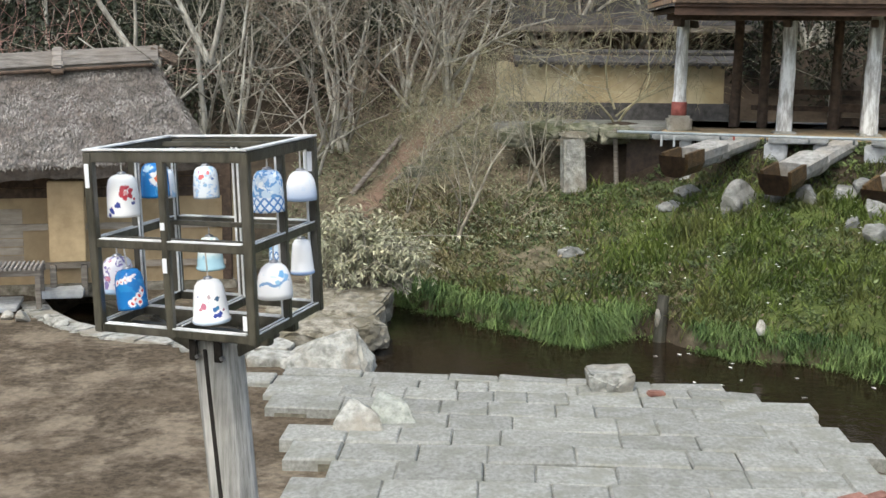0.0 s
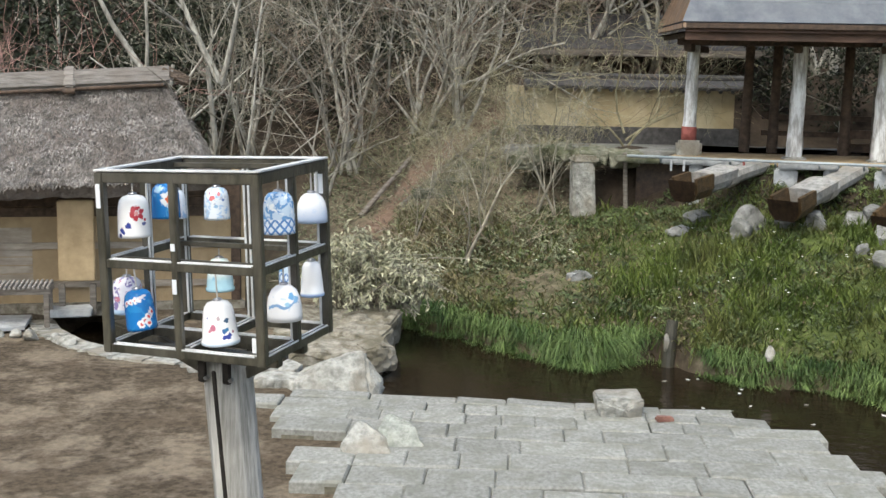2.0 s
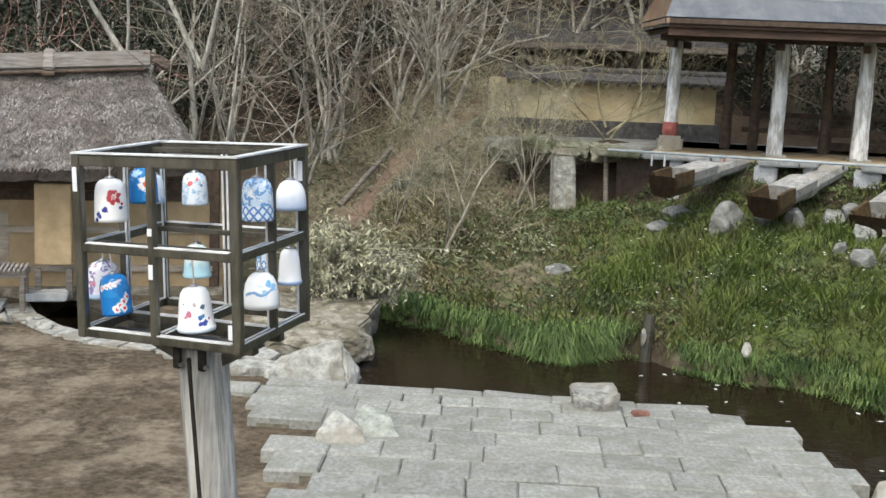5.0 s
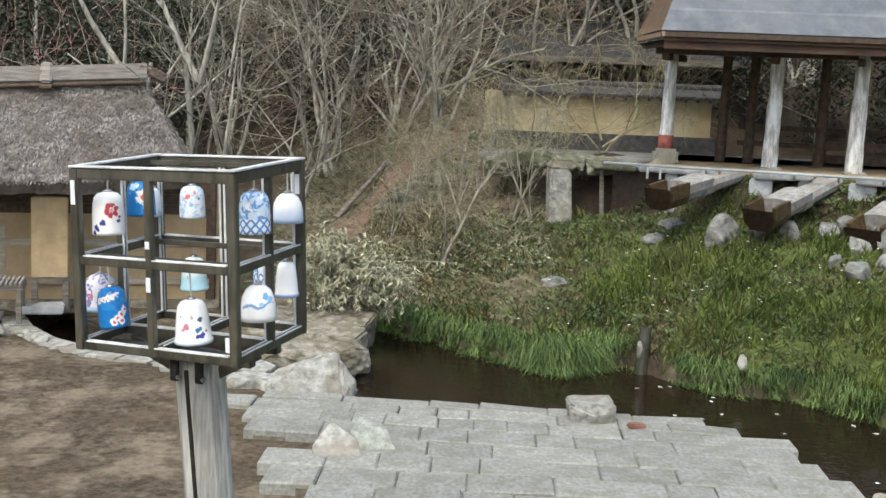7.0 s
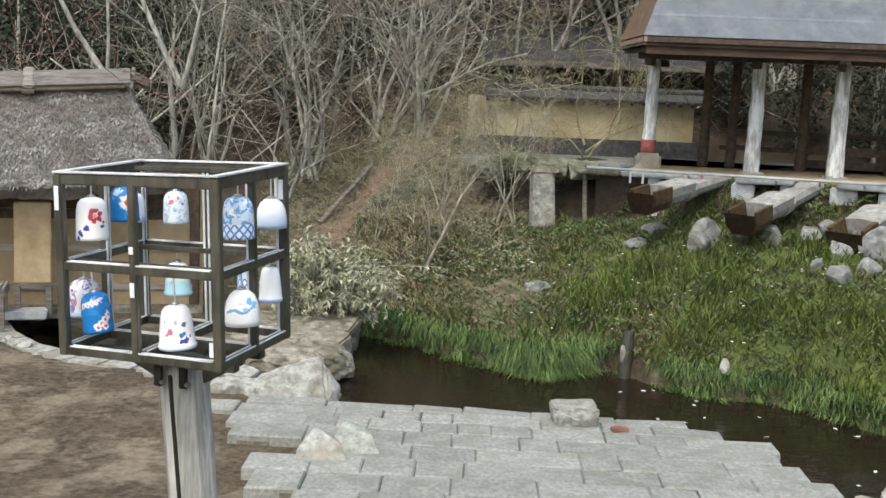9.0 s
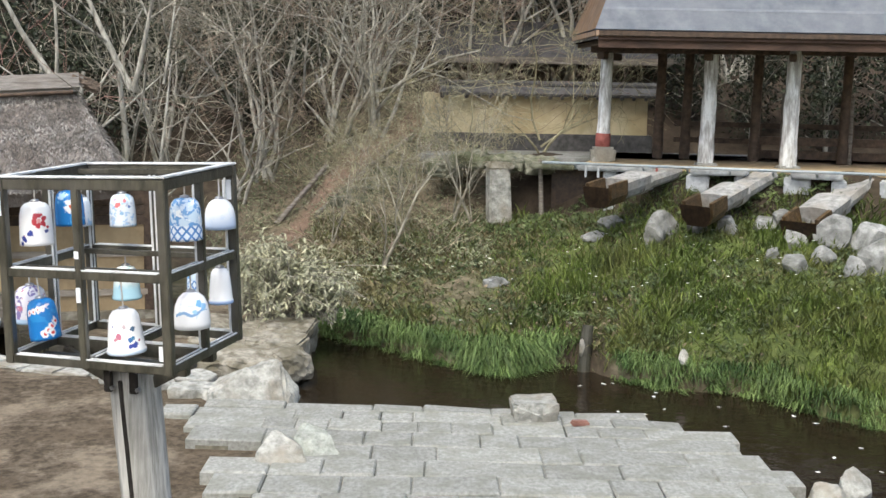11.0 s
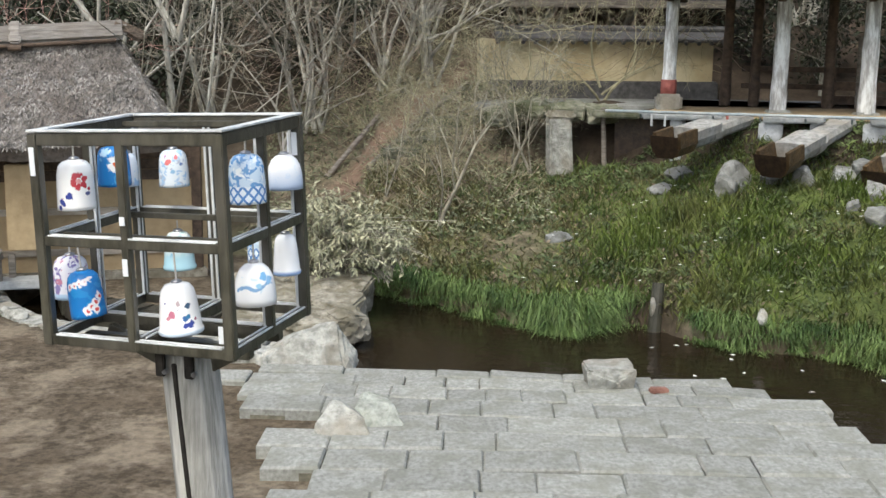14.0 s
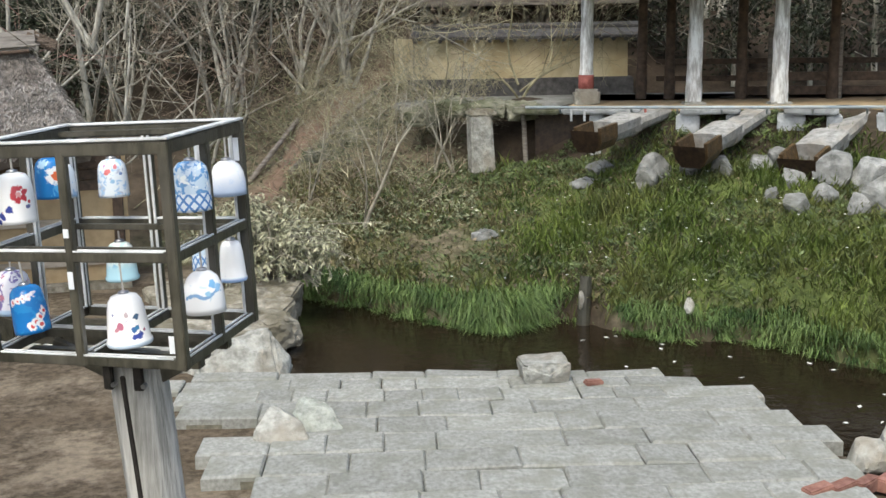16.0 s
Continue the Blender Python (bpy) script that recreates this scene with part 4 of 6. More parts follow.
def pounder(front, back, width, label):
    """A log beam with a hollowed bucket at its outer end."""
    front, back = Vector(front), Vector(back)
    log = thing("pounder_log", label=label, category="pounder", group="water pounders")
    m, n = between(front, back)
    # own axes: z along the log, y up
    z = (back - front).normalized()
    x = Vector((z.y, -z.x, 0)).normalized()
    y = z.cross(x)
    rot = Matrix((x, y, z)).transposed().to_4x4()
    log.matrix_basis = Matrix.Translation(front) @ rot
    w = width
    if y.z < 0:
        log.matrix_basis = log.matrix_basis @ pose(0, 0, 0, 0, 0, 180)
    # bucket: half-round outside, square hollow, open at the top
    sec = [(-w / 2, 0.10), (-w * 0.47, -0.08), (-w * 0.30, -0.19), (w * 0.30, -0.19), (w * 0.47, -0.08), (w / 2, 0.10)]
    inn = [(w / 2 - 0.05, 0.10), (w * 0.36, -0.10), (-w * 0.36, -0.10), (-w / 2 + 0.05, 0.10)]
    loop = sec + inn
    solid = [(w * 0.49 * math.cos(q * math.pi / 7), 0.06 + w * 0.10 * math.sin(q * math.pi / 7)) for q in range(8)] + [(w * 0.49 * math.cos(q * math.pi / 7), 0.06 + 0.26 * math.sin(q * math.pi / 7)) for q in range(8, 14)]
    for title, stops, mat, look_of_it, outline in (("bucket", (0.06, 0.2, 0.40), M_LOG, "wet amber hollowed bucket", loop), ("trunk", (0.40, 0.6, 0.90), M_LOG_PALE, "bleached grey rounded log", solid)):
        bm = bmesh.new()
        rings = [[bm.verts.new((px, py, zz)) for px, py in outline] for zz in stops]
        for a, b in zip(rings, rings[1:]):
            for k in range(len(outline)):
                bm.faces.new((a[k], b[k], b[(k + 1) % len(outline)], a[(k + 1) % len(outline)]))
        bm.faces.new(rings[0])
        bm.faces.new(rings[-1][::-1])
        bmesh.ops.recalc_face_normals(bm, faces=bm.faces)
        part(title, bm, mat, log, look_of_it)
    lip = bmesh.new()
    vs = [lip.verts.new((px, py, 0.0)) for px, py in ((-w / 2, 0.075), (-w * 0.47, -0.08), (-w * 0.30, -0.195), (w * 0.30, -0.195), (w * 0.47, -0.08), (w / 2, 0.075))]
    lip.faces.new(vs)
    bmesh.ops.solidify(lip, geom=lip.faces[:], thickness=0.06)
    bmesh.ops.recalc_face_normals(lip, faces=lip.faces)
    part("end_board", lip, M_WOOD_WET_AND_SHADE, log, "dark wet end board")
    shaft = bmesh.new()
    rings = []
    for k, zz in enumerate((0.8, 0.95, n * 0.6, n)):
        r = w * (0.44 if k < 2 else 0.36)
        ring = []
        for q in range(12):
            an = 2 * math.pi * q / 12
            ring.append(shaft.verts.new((r * math.cos(an), min(r * math.sin(an) * 0.85, 0.07) - 0.05, zz)))
        rings.append(ring)
    for a, b in zip(rings, rings[1:]):
        for q in range(12):
            shaft.faces.new((a[q], a[(q + 1) % 12], b[(q + 1) % 12], b[q]))
    shaft.faces.new(rings[0][::-1])
    shaft.faces.new(rings[-1])
    bmesh.ops.recalc_face_normals(shaft, faces=shaft.faces)
    part("shaft", shaft, M_LOG_PALE, log, "bleached flat-topped log shaft")
    part("cheek", box(0.02, 0.22, 0.42, pose(w * 0.49, -0.04, 0.24), 0.005), M_LOG, log, "amber wet cheek of the bucket")


def boulders():
    rnd = random.Random(9)
    spots = [(3.02, 15.65, 0.5, 0.40), (4.28, 15.45, 0.42, 0.30), (3.85, 15.5, 0.36, 0.26), (4.62, 14.9, 0.45, 0.34), (5.0, 14.7, 0.5, 0.5), (5.35, 14.5, 0.55, 0.55),
             (5.3, 13.9, 0.55, 0.5), (4.72, 14.35, 0.34, 0.28), (4.95, 13.9, 0.3, 0.26), (5.6, 13.4, 0.6, 0.5), (4.2, 14.6, 0.24, 0.2), (3.5, 15.6, 0.3, 0.25), (2.5, 16.2, 0.4, 0.2),
             (4.55, 15.45, 0.36, 0.36), (4.36, 14.15, 0.36, 0.30), (5.0, 15.3, 0.4, 0.4), (5.7, 14.4, 0.5, 0.5), (2.2, 15.9, 0.34, 0.16), (0.9, 14.9, 0.36, 0.2), (5.4, 12.6, 0.4, 0.35)]
    for n, (x, y, s, h) in enumerate(spots):
        z = ground_at(x, y) + h * 0.18
        rock("boulder", (x, y, z), (s * 1.2, s, h * 1.3), 100 + n, M_BOULDER, rnd.uniform(0, 180), "grey rounded boulder on the grassy bank below the deck", "boulder", "bank boulders", facets=5)
    rock("boulder", (2.93, 15.42, 0.95), (0.42, 0.62, 0.36), 140, M_BOULDER, -20, "long pale boulder propped below the deck", "boulder", "bank boulders", tilt=35)
    rock("flume_stone", (1.76, 13.08, 0.0), (0.10, 0.10, 0.22), 150, M_ROCK, 0, "small wet pale stone where the water lands", "stone", detail=2)
    rock("flume_stone", (2.77, 12.45, 0.03), (0.14, 0.12, 0.24), 151, M_ROCK, 0, "small pale stone in the grass edge", "stone", detail=2)


def old_wall():
    wall = thing("plaster_wall", label="long ochre plaster garden wall with dark tile coping", category="wall")
    part("wall_body", box(3.55, 0.32, 1.02, pose(1.72, 20.05, 2.13), 0.02), M_OCHRE_PALE, wall, "weathered pale ochre plaster")
    part("plinth", box(3.6, 0.36, 0.38, pose(1.78, 20.03, 1.83), 0.02), M_TILE, wall, "dark grey plinth")
    part("end_pillar", box(0.20, 0.40, 1.06, pose(-0.02, 20.05, 2.12), 0.02), M_OCHRE_PALE, wall)
    for s in (-1, 1):
        part("coping_slope", box(3.6, 0.36, 0.05, pose(1.95, 20.05 + s * 0.16, 2.70, -s * 22, 0, 0), 0.01), M_TILE, wall)
    tile = None
    for n in range(19):
        x = 0.2 + n * 0.19
        if tile is None:
            tile = part("coping_tile", rod((0, -0.34, -0.13), (0, 0.0, 0.03), 0.035, sides=8), M_TILE, wall, m=pose(x, 20.05, 2.73))
        else:
            o = new("coping_tile", tile.data)
            o.parent, o.matrix_basis = wall, pose(x, 20.05, 2.73)
    part("coping_ridge", rod((0.15, 20.05, 2.80), (3.72, 20.05, 2.80), 0.06), M_TILE, wall)
    bm = box(8.6, 1.7, 0.10, pose(4.2, 18.95, 1.70, 0, 0, -4), 0.01)
    tagged(part("path", bm, M_ROAD), "grey path in front of the garden wall", "path", "", "structure")
    shed = thing("far_roof", label="dark tiled roof edge glimpsed behind the garden wall", category="roof")
    part("roof_slope", box(4.4, 1.6, 0.08, pose(2.2, 22.0, 3.55, 24, 0, 0), 0.01), M_TILE, shed)
    part("roof_fascia", box(4.4, 0.06, 0.12, pose(2.2, 21.24, 3.2), 0.01), M_BOARD, shed)
    part("wall", box(4.0, 0.2, 1.6, pose(2.2, 22.4, 2.8), 0.01), M_WOOD_DARK, shed)


def small_supports():
    stump = thing("stone_pillar", label="old pale square stone pillar in the bank", category="pillar")
    part("shaft", box(0.30, 0.28, 0.80, pose(1.0, 17.0, 1.30, 2, -2, 8), 0.03, 0.02, 3), M_ROCK, stump)
    part("cap", box(0.36, 0.32, 0.12, pose(1.0, 17.0, 1.70, 0, 0, 8), 0.03, 0.02, 5), M_ROCK_TAN, stump)
    stake = thing("stake", label="slim grey wooden stake under the deck edge", category="stake")
    part("pole", rod((1.60, 17.0, 0.95), (1.56, 17.0, 1.80), 0.035, 0.03), M_BOARD, stake)
    ledge = thing("mossy_ledge", label="long mossy stone ledge at the top of the bank", category="ledge")
    for n, (x, y, z, sx, sy) in enumerate(((0.62, 17.55, 1.74, 0.62, 0.6), (1.12, 17.45, 1.72, 0.55, 0.55), (1.58, 17.33, 1.70, 0.50, 0.6), (0.2, 17.7, 1.62, 0.5, 0.5))):
        slab = hewn("ledge_stone", (x, y, z), (sx, sy, 0.24), SLAB, 70 + n, M_ROCK_MOSS, 14 * n - 20, category="", rough=0.05)
        slab.parent = ledge
    post = thing("flume_post", label="short dark wet stump at the stream's edge", category="stump")
    part("stump", rod((1.80, 13.22, -0.4), (1.85, 13.34, 0.20), 0.08, 0.065, 12), M_WET_AND_SHADE, post)
    # stone steps beside the red path
    steps = thing("stone_steps", label="worn grey stone steps climbing the bank", category="steps")
    for n in range(4):
        t = n / 7
        x, y = -1.15 + 1.5 * t, 17.8 + 2.0 * t
        part("step", box(0.55, 0.30, 0.14, pose(x, y, ground_at(x, y) + 0.02, 0, 0, 34), 0.03, 0.02, n), M_ROCK_MOSS, steps)
    edging = thing("path_edging", label="weathered logs edging the reddish path up the slope", category="log")
    for ax, ay, bx, by in ((-1.60, 17.62, -0.90, 18.70), (-0.88, 18.74, -0.25, 19.72), (-2.22, 17.95, -1.56, 18.98)):
        part("log", rod((ax, ay, ground_at(ax, ay) + 0.06), (bx, by, ground_at(bx, by) + 0.08), 0.040, 0.034), M_BOARD, edging)
    brick = thing("brick", label="broken piece of weathered red brick lying on the paving", category="brick")
    part("brick_body", box(0.15, 0.075, 0.05, pose(1.40, 9.96, 0.015, 0, 4, 12), 0.012, 0.006, 3), M_BRICK, brick)
    edge = thing("brick_edging", label="row of red bricks and stones edging the paving corner", category="edging")
    for n in range(5):
        part("edging_brick", box(0.20, 0.10, 0.09, pose(2.42 + n * 0.17, 7.55 + 0.05 * n, -0.03, 3, -3, 25 + 7 * n), 0.01, 0.006, n), M_BRICK, edge)


lay_pavement()
set_stones()
thatched_house()
slatted_bench(pose(-6.10, 12.62, 0.04, 0, 0, HOUSE_TURN))
pavilion()
deck_edge()
pounder((2.15, 15.43, 1.49), (3.32, 16.56, 1.76), 0.42, "wet brown hollowed log pounder with bleached shaft")
pounder((3.35, 15.1, 1.31), (4.52, 16.27, 1.74), 0.45, "wet brown hollowed log pounder with bleached shaft")
pounder((4.57, 14.85, 1.16), (5.70, 15.98, 1.68), 0.50, "wet brown hollowed log pounder with bleached shaft")
boulders()
old_wall()
small_supports()

# ---- the wind chime stand ----
STAND = pose(-1.142, 4.701, 1.768, 0.95, -1.8, -14.05)
SW, SD, SH = 0.715, 0.685, 0.757


def stand():
    rack = thing("chime_stand", STAND, "dark timber box frame for wind chimes on a split log post", "display stand")
    hw, hd = SW / 2, SD / 2
    t = 0.038
    corner = [(-hw, -hd), (hw, -hd), (hw, hd), (-hw, hd)]
    for x, y in corner:
        part("corner_post", bar((x * 0.97, y * 0.97, 0.0), (x * 0.97, y * 0.97, SH), t, t), M_FRAME, rack)
    for x, y in ((-0.02, -hd), (hw, 0.0), (-0.02, hd), (-hw, 0.0)):
        part("middle_post", bar((x * 0.97, y * 0.97, 0.0), (x * 0.97, y * 0.97, SH), 0.032, 0.032), M_FRAME, rack)
    for z, h in ((0.02, 0.036), (SH * 0.50, 0.036), (SH - 0.02, 0.044)):
        for y in (-hd, hd):
            part("rail", box(SW - 0.04, 0.030, h, pose(0, y * 0.97, z), 0.004), M_FRAME, rack)
        for x in (-hw, hw):
            part("rail", box(0.030, SD - 0.04, h, pose(x * 0.97, 0, z), 0.004), M_FRAME, rack)
    for z in (0.02,):
        part("cross_bar", box(SW - 0.05, 0.034, 0.034, pose(0, 0, z), 0.004), M_FRAME, rack)
        part("cross_bar", box(0.034, SD - 0.05, 0.034, pose(0.0, 0, z + 0.002), 0.004), M_FRAME, rack)
    for y in (-0.22, 0.24):
        for z in (SH * 0.5, SH - 0.02):
            part("hanging_bar", box(SW - 0.05, 0.022, 0.022, pose(0, y, z), 0.003), M_FRAME, rack)
    # pale strips on the inner faces as edging, on rail tops as sky sheen
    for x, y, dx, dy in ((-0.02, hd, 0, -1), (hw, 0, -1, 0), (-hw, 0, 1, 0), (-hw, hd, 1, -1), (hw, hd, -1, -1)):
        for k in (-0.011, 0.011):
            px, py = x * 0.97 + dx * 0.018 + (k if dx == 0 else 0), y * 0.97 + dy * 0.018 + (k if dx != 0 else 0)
            part("edging", box(0.010, 0.007, SH - 0.08, pose(px, py, SH / 2), 0.001), M_STRIP, rack, "pale strip for frame edging and sky sheen")
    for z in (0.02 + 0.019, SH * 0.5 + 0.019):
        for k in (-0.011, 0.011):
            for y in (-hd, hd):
                part("edging", box(SW - 0.08, 0.007, 0.006, pose(0, y * 0.97 + k, z), 0.001), M_STRIP, rack, "pale strip for frame edging and sky sheen")
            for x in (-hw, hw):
                part("edging", box(0.007, SD - 0.08, 0.006, pose(x * 0.97 + k, 0, z), 0.001), M_STRIP, rack, "pale strip for frame edging and sky sheen")
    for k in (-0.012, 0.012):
        part("edging", box(SW - 0.08, 0.008, 0.006, pose(0, k, 0.041), 0.001), M_STRIP, rack, "pale strip for frame edging and sky sheen")
        part("edging", box(0.008, SD - 0.08, 0.006, pose(k, 0, 0.044), 0.001), M_STRIP, rack, "pale strip for frame edging and sky sheen")
    for x, y in ((0.20, hd * 0.97 - 0.03), (0.335, hd * 0.9)):
        part("card", box(0.040, 0.003, 0.085, pose(x, y, SH - 0.10), 0.001), M_LABEL, rack, "blank white card")
    # pale strips on the upper faces, painting the sky's sheen on varnish
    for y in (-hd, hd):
        part("sky_sheen_strip", box(SW + 0.02, 0.040, 0.008, pose(0, y * 0.97, SH + 0.009), 0.002), M_STRIP, rack, "pale grey strip for sky sheen on the top rail")
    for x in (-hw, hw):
        part("sky_sheen_strip", box(0.040, SD - 0.06, 0.008, pose(x * 0.97, 0, SH + 0.009), 0.002), M_STRIP, rack, "pale grey strip for sky sheen on the top rail")
    for x, y, z, n in ((-hw * 0.97, -hd * 0.97 - 0.024, 0.66, 0.10), (-0.02 + 0.0, -hd - 0.012, 0.30, 0.06), (-0.02, -hd - 0.012, 0.46, 0.03), (hw - 0.06, -hd * 0.97 + 0.03, 0.075, 0.06)):
        part("label", box(0.020, 0.004, n, pose(x, y, z), 0.001), M_LABEL, rack, "small blank white label")
    # braces and the post
    for sx in (-1, 1):
        part("brace", bar((sx * 0.30, -0.02, -0.02), (sx * 0.08 + 0.02, -0.02, -0.13), 0.035, 0.05), M_FRAME, rack)
        part("bearer", box(SW - 0.06, 0.05, 0.05, pose(0, sx * 0.13, -0.027), 0.005), M_FRAME, rack)
    bm = bmesh.new()
    rings = []
    length = 1.95
    for n in range(15):
        s = n / 14
        ring = []
        for k in range(30):
            an = 2 * math.pi * k / 30
            r = 0.105 * (1 + 0.03 * math.sin(3 * an + s * 2) + 0.02 * math.sin(7 * an + s * 5) - (0.05 if s < 0.05 else 0))
            r -= 0.020 * max(0, math.cos((an - radians(255)) * 1.0)) ** 60
            ring.append(bm.verts.new((0.020 + 0.10 * s + r * math.cos(an), -0.02 + r * math.sin(an), -0.05 - length * s)))
        rings.append(ring)
    for a, b in zip(rings, rings[1:]):
        for k in range(30):
            bm.faces.new((a[k], b[k], b[(k + 1) % 30], a[(k + 1) % 30]))
    bm.faces.new(rings[0])
    bm.faces.new(rings[-1][::-1])
    post = part("post", bm, M_POST, rack, "silver-grey split log post", True)
    part("split", bar((0.012, -0.121, -0.10), (0.112, -0.121, -1.95), 0.013, 0.020), M_CRACK, post, "dark drying split")
    for x in (-0.04, 0.075):
        part("bracket", bar((x, -0.122, -0.03), (x, -0.126, -0.15), 0.035, 0.02), M_CRACK, post, "dark iron bracket")
        for z in (-0.05, -0.13):
            part("bolt", rod((x + 0.022, -0.118, z), (x + 0.022, -0.142, z), 0.009), M_STEEL, post)
    # the frame has sagged out of square over its leaning post
    for ob in rack.children_recursive:
        for v in ob.data.vertices:
            v.co.z -= 0.040 * v.co.x * min(max(1 - v.co.z / SH, 0), 1)


def bell_profile(r, h, form):
    """The outer outline of a cup hung upside down: rim at 0, crown at h."""
    if form == "cup":
        out = [(r, 0), (r * 0.985, h * 0.08), (r * 0.96, h * 0.45), (r * 0.91, h * 0.72), (r * 0.82, h * 0.87), (r * 0.62, h * 0.96), (r * 0.28, h)]
    elif form == "dome":
        out = [(r, 0), (r * 1.0, h * 0.15), (r * 0.97, h * 0.42), (r * 0.88, h * 0.66), (r * 0.70, h * 0.85), (r * 0.45, h * 0.96), (r * 0.22, h)]
    else:
        out = [(r * 0.96, 0), (r * 1.0, h * 0.03), (r * 1.0, h * 0.09), (r * 0.93, h * 0.13), (r * 0.88, h * 0.40), (r * 0.80, h * 0.70), (r * 0.72, h * 0.86), (r * 0.55, h * 0.96), (r * 0.25, h)]
    th = 0.006
    inner = [(max(q - th, 0.004), z - (th if n > len(out) - 3 else 0)) for n, (q, z) in enumerate(out)]
    return inner[::-1] + out


def bell(u, v, z, r, h, form, mat, hang, label, lean=0.0):
    """One chime: cup, collar, rod and cord up to its bar, and a small clapper."""
    b = thing("wind_chime", STAND @ pose(u, v, z - h / 2, 0, lean, 27), label, "wind chime", "porcelain wind chimes")
    part("cup", lathe(bell_profile(r, h, form), 32), mat, b, "", True)
    part("collar", lathe([(0.008, h - 0.006), (0.019, h - 0.001), (0.019, h + 0.006), (0.006, h + 0.011)], 12), M_STEEL, b, "dull metal collar", True)
    top = hang - (z - h / 2)
    part("cord", rod((0, 0, h), (0, 0, max(top, h + 0.04)), 0.0038, sides=6), M_CORD, b)
    part("clapper", lathe([(0.004, 0.030), (0.014, 0.020), (0.014, 0.006), (0.004, 0.0)], 10), M_STEEL, b, "", True)
    return b


def marks(r, *rows):
    """Painted marks on the outward side of a cup: across, up, size, colour."""
    return tuple(((x, -math.sqrt(max(r * r - x * x, 0)), z), size, colour) for x, z, size, colour in rows)


def flower(r, x, z, size, petal, heart):
    rows = [(x + size * math.cos(a), z + size * math.sin(a), size * 0.62, petal) for a in (0.3, 1.35, 2.4, 3.45, 4.5, 5.55)]
    return marks(r, *rows, (x, z, size * 0.45, heart))


def net_china():
    """White china under cobalt: a diamond net round the rim, brushed leaves above."""
    m = porcelain("blue_net_china", (0.62, 0.75, 0.88), (0.17, 0.36, 0.66), (0.86, 0.91, 0.95), 36, 0.50, 0.57)
    nt = m.node_tree
    p = nt.nodes["Principled BSDF"]
    leaves = p.inputs["Base Color"].links[0].from_socket

    def calc(op, a, b=None):
        n = nt.nodes.new("ShaderNodeMath")
        n.operation = op
        for k, q in enumerate((a, b)):
            if q is None:
                continue
            if isinstance(q, (int, float)):
                n.inputs[k].default_value = q
            else:
                nt.links.new(q, n.inputs[k])
        return n.outputs[0]

    sep = nt.nodes.new("ShaderNodeSeparateXYZ")
    nt.links.new(nt.nodes.new("ShaderNodeTexCoord").outputs["Object"], sep.inputs[0])
    around = calc("MULTIPLY", calc("ARCTAN2", sep.outputs["Y"], sep.outputs["X"]), 11.0)
    up = calc("MULTIPLY", sep.outputs["Z"], 150.0)
    line = calc("MAXIMUM", calc("SINE", calc("ADD", around, up)), calc("SINE", calc("SUBTRACT", around, up)))
    net = nt.nodes.new("ShaderNodeMix")
    net.data_type = "RGBA"
    nt.links.new(calc("GREATER_THAN", line, 0.62), net.inputs["Factor"])
    net.inputs["A"].default_value, net.inputs["B"].default_value = (0.78, 0.86, 0.94, 1), (0.12, 0.27, 0.58, 1)
    both = nt.nodes.new("ShaderNodeMix")
    both.data_type = "RGBA"
    nt.links.new(calc("LESS_THAN", sep.outputs["Z"], 0.062), both.inputs["Factor"])
    nt.links.new(leaves, both.inputs["A"])
    nt.links.new(net.outputs["Result"], both.inputs["B"])
    nt.links.new(both.outputs["Result"], p.inputs["Base Color"])
    return m


# Near-white for the frame's edging and the sky sheen on its rails.
M_STRIP = material("pale_edging_and_sheen", (0.60, 0.61, 0.61), (0.84, 0.85, 0.85), 18, 0.4, 0.1, wide=6, wide_colour=(0.36, 0.36, 0.35))
WHITE = (0.93, 0.93, 0.93)
CRIMSON, NAVY, SKY = (0.52, 0.05, 0.07), (0.05, 0.07, 0.30), (0.16, 0.45, 0.72)
P_RED = porcelain("red_flower_china", WHITE, (0.62, 0.30, 0.34), None, 34, 0.69,
                  spots=flower(0.068, 0.018, 0.105, 0.021, CRIMSON, (0.75, 0.35, 0.35)) + marks(0.068, (-0.020, 0.052, 0.013, NAVY), (-0.045, 0.028, 0.014, NAVY), (-0.052, 0.012, 0.010, NAVY), (0.045, 0.060, 0.009, (0.12, 0.14, 0.32)), (0.050, 0.075, 0.008, CRIMSON)))
P_BLUE = porcelain("deep_blue_china", (0.02, 0.19, 0.52), (0.08, 0.34, 0.64), None, 18, 0.60,
                   spots=marks(0.063, (0.014, 0.085, 0.033, (0.82, 0.84, 0.86)), (0.020, 0.085, 0.019, (0.66, 0.14, 0.05)), (-0.035, 0.135, 0.026, (0.45, 0.68, 0.84))))
P_FLECK = porcelain("blue_flowered_china", (0.02, 0.20, 0.56), (0.03, 0.26, 0.62), None, 20, 0.55,
                    spots=sum((marks(0.064, (x, z, 0.016, (0.86, 0.86, 0.88)), (x + 0.002, z, 0.0075, (0.66, 0.10, 0.10)))
                               for x, z in ((-0.050, 0.118), (-0.032, 0.124), (-0.012, 0.130), (0.010, 0.136), (0.030, 0.142), (0.004, 0.028), (0.020, 0.042), (0.036, 0.056), (0.050, 0.074), (0.034, 0.030))), ()))
P_NET = net_china()
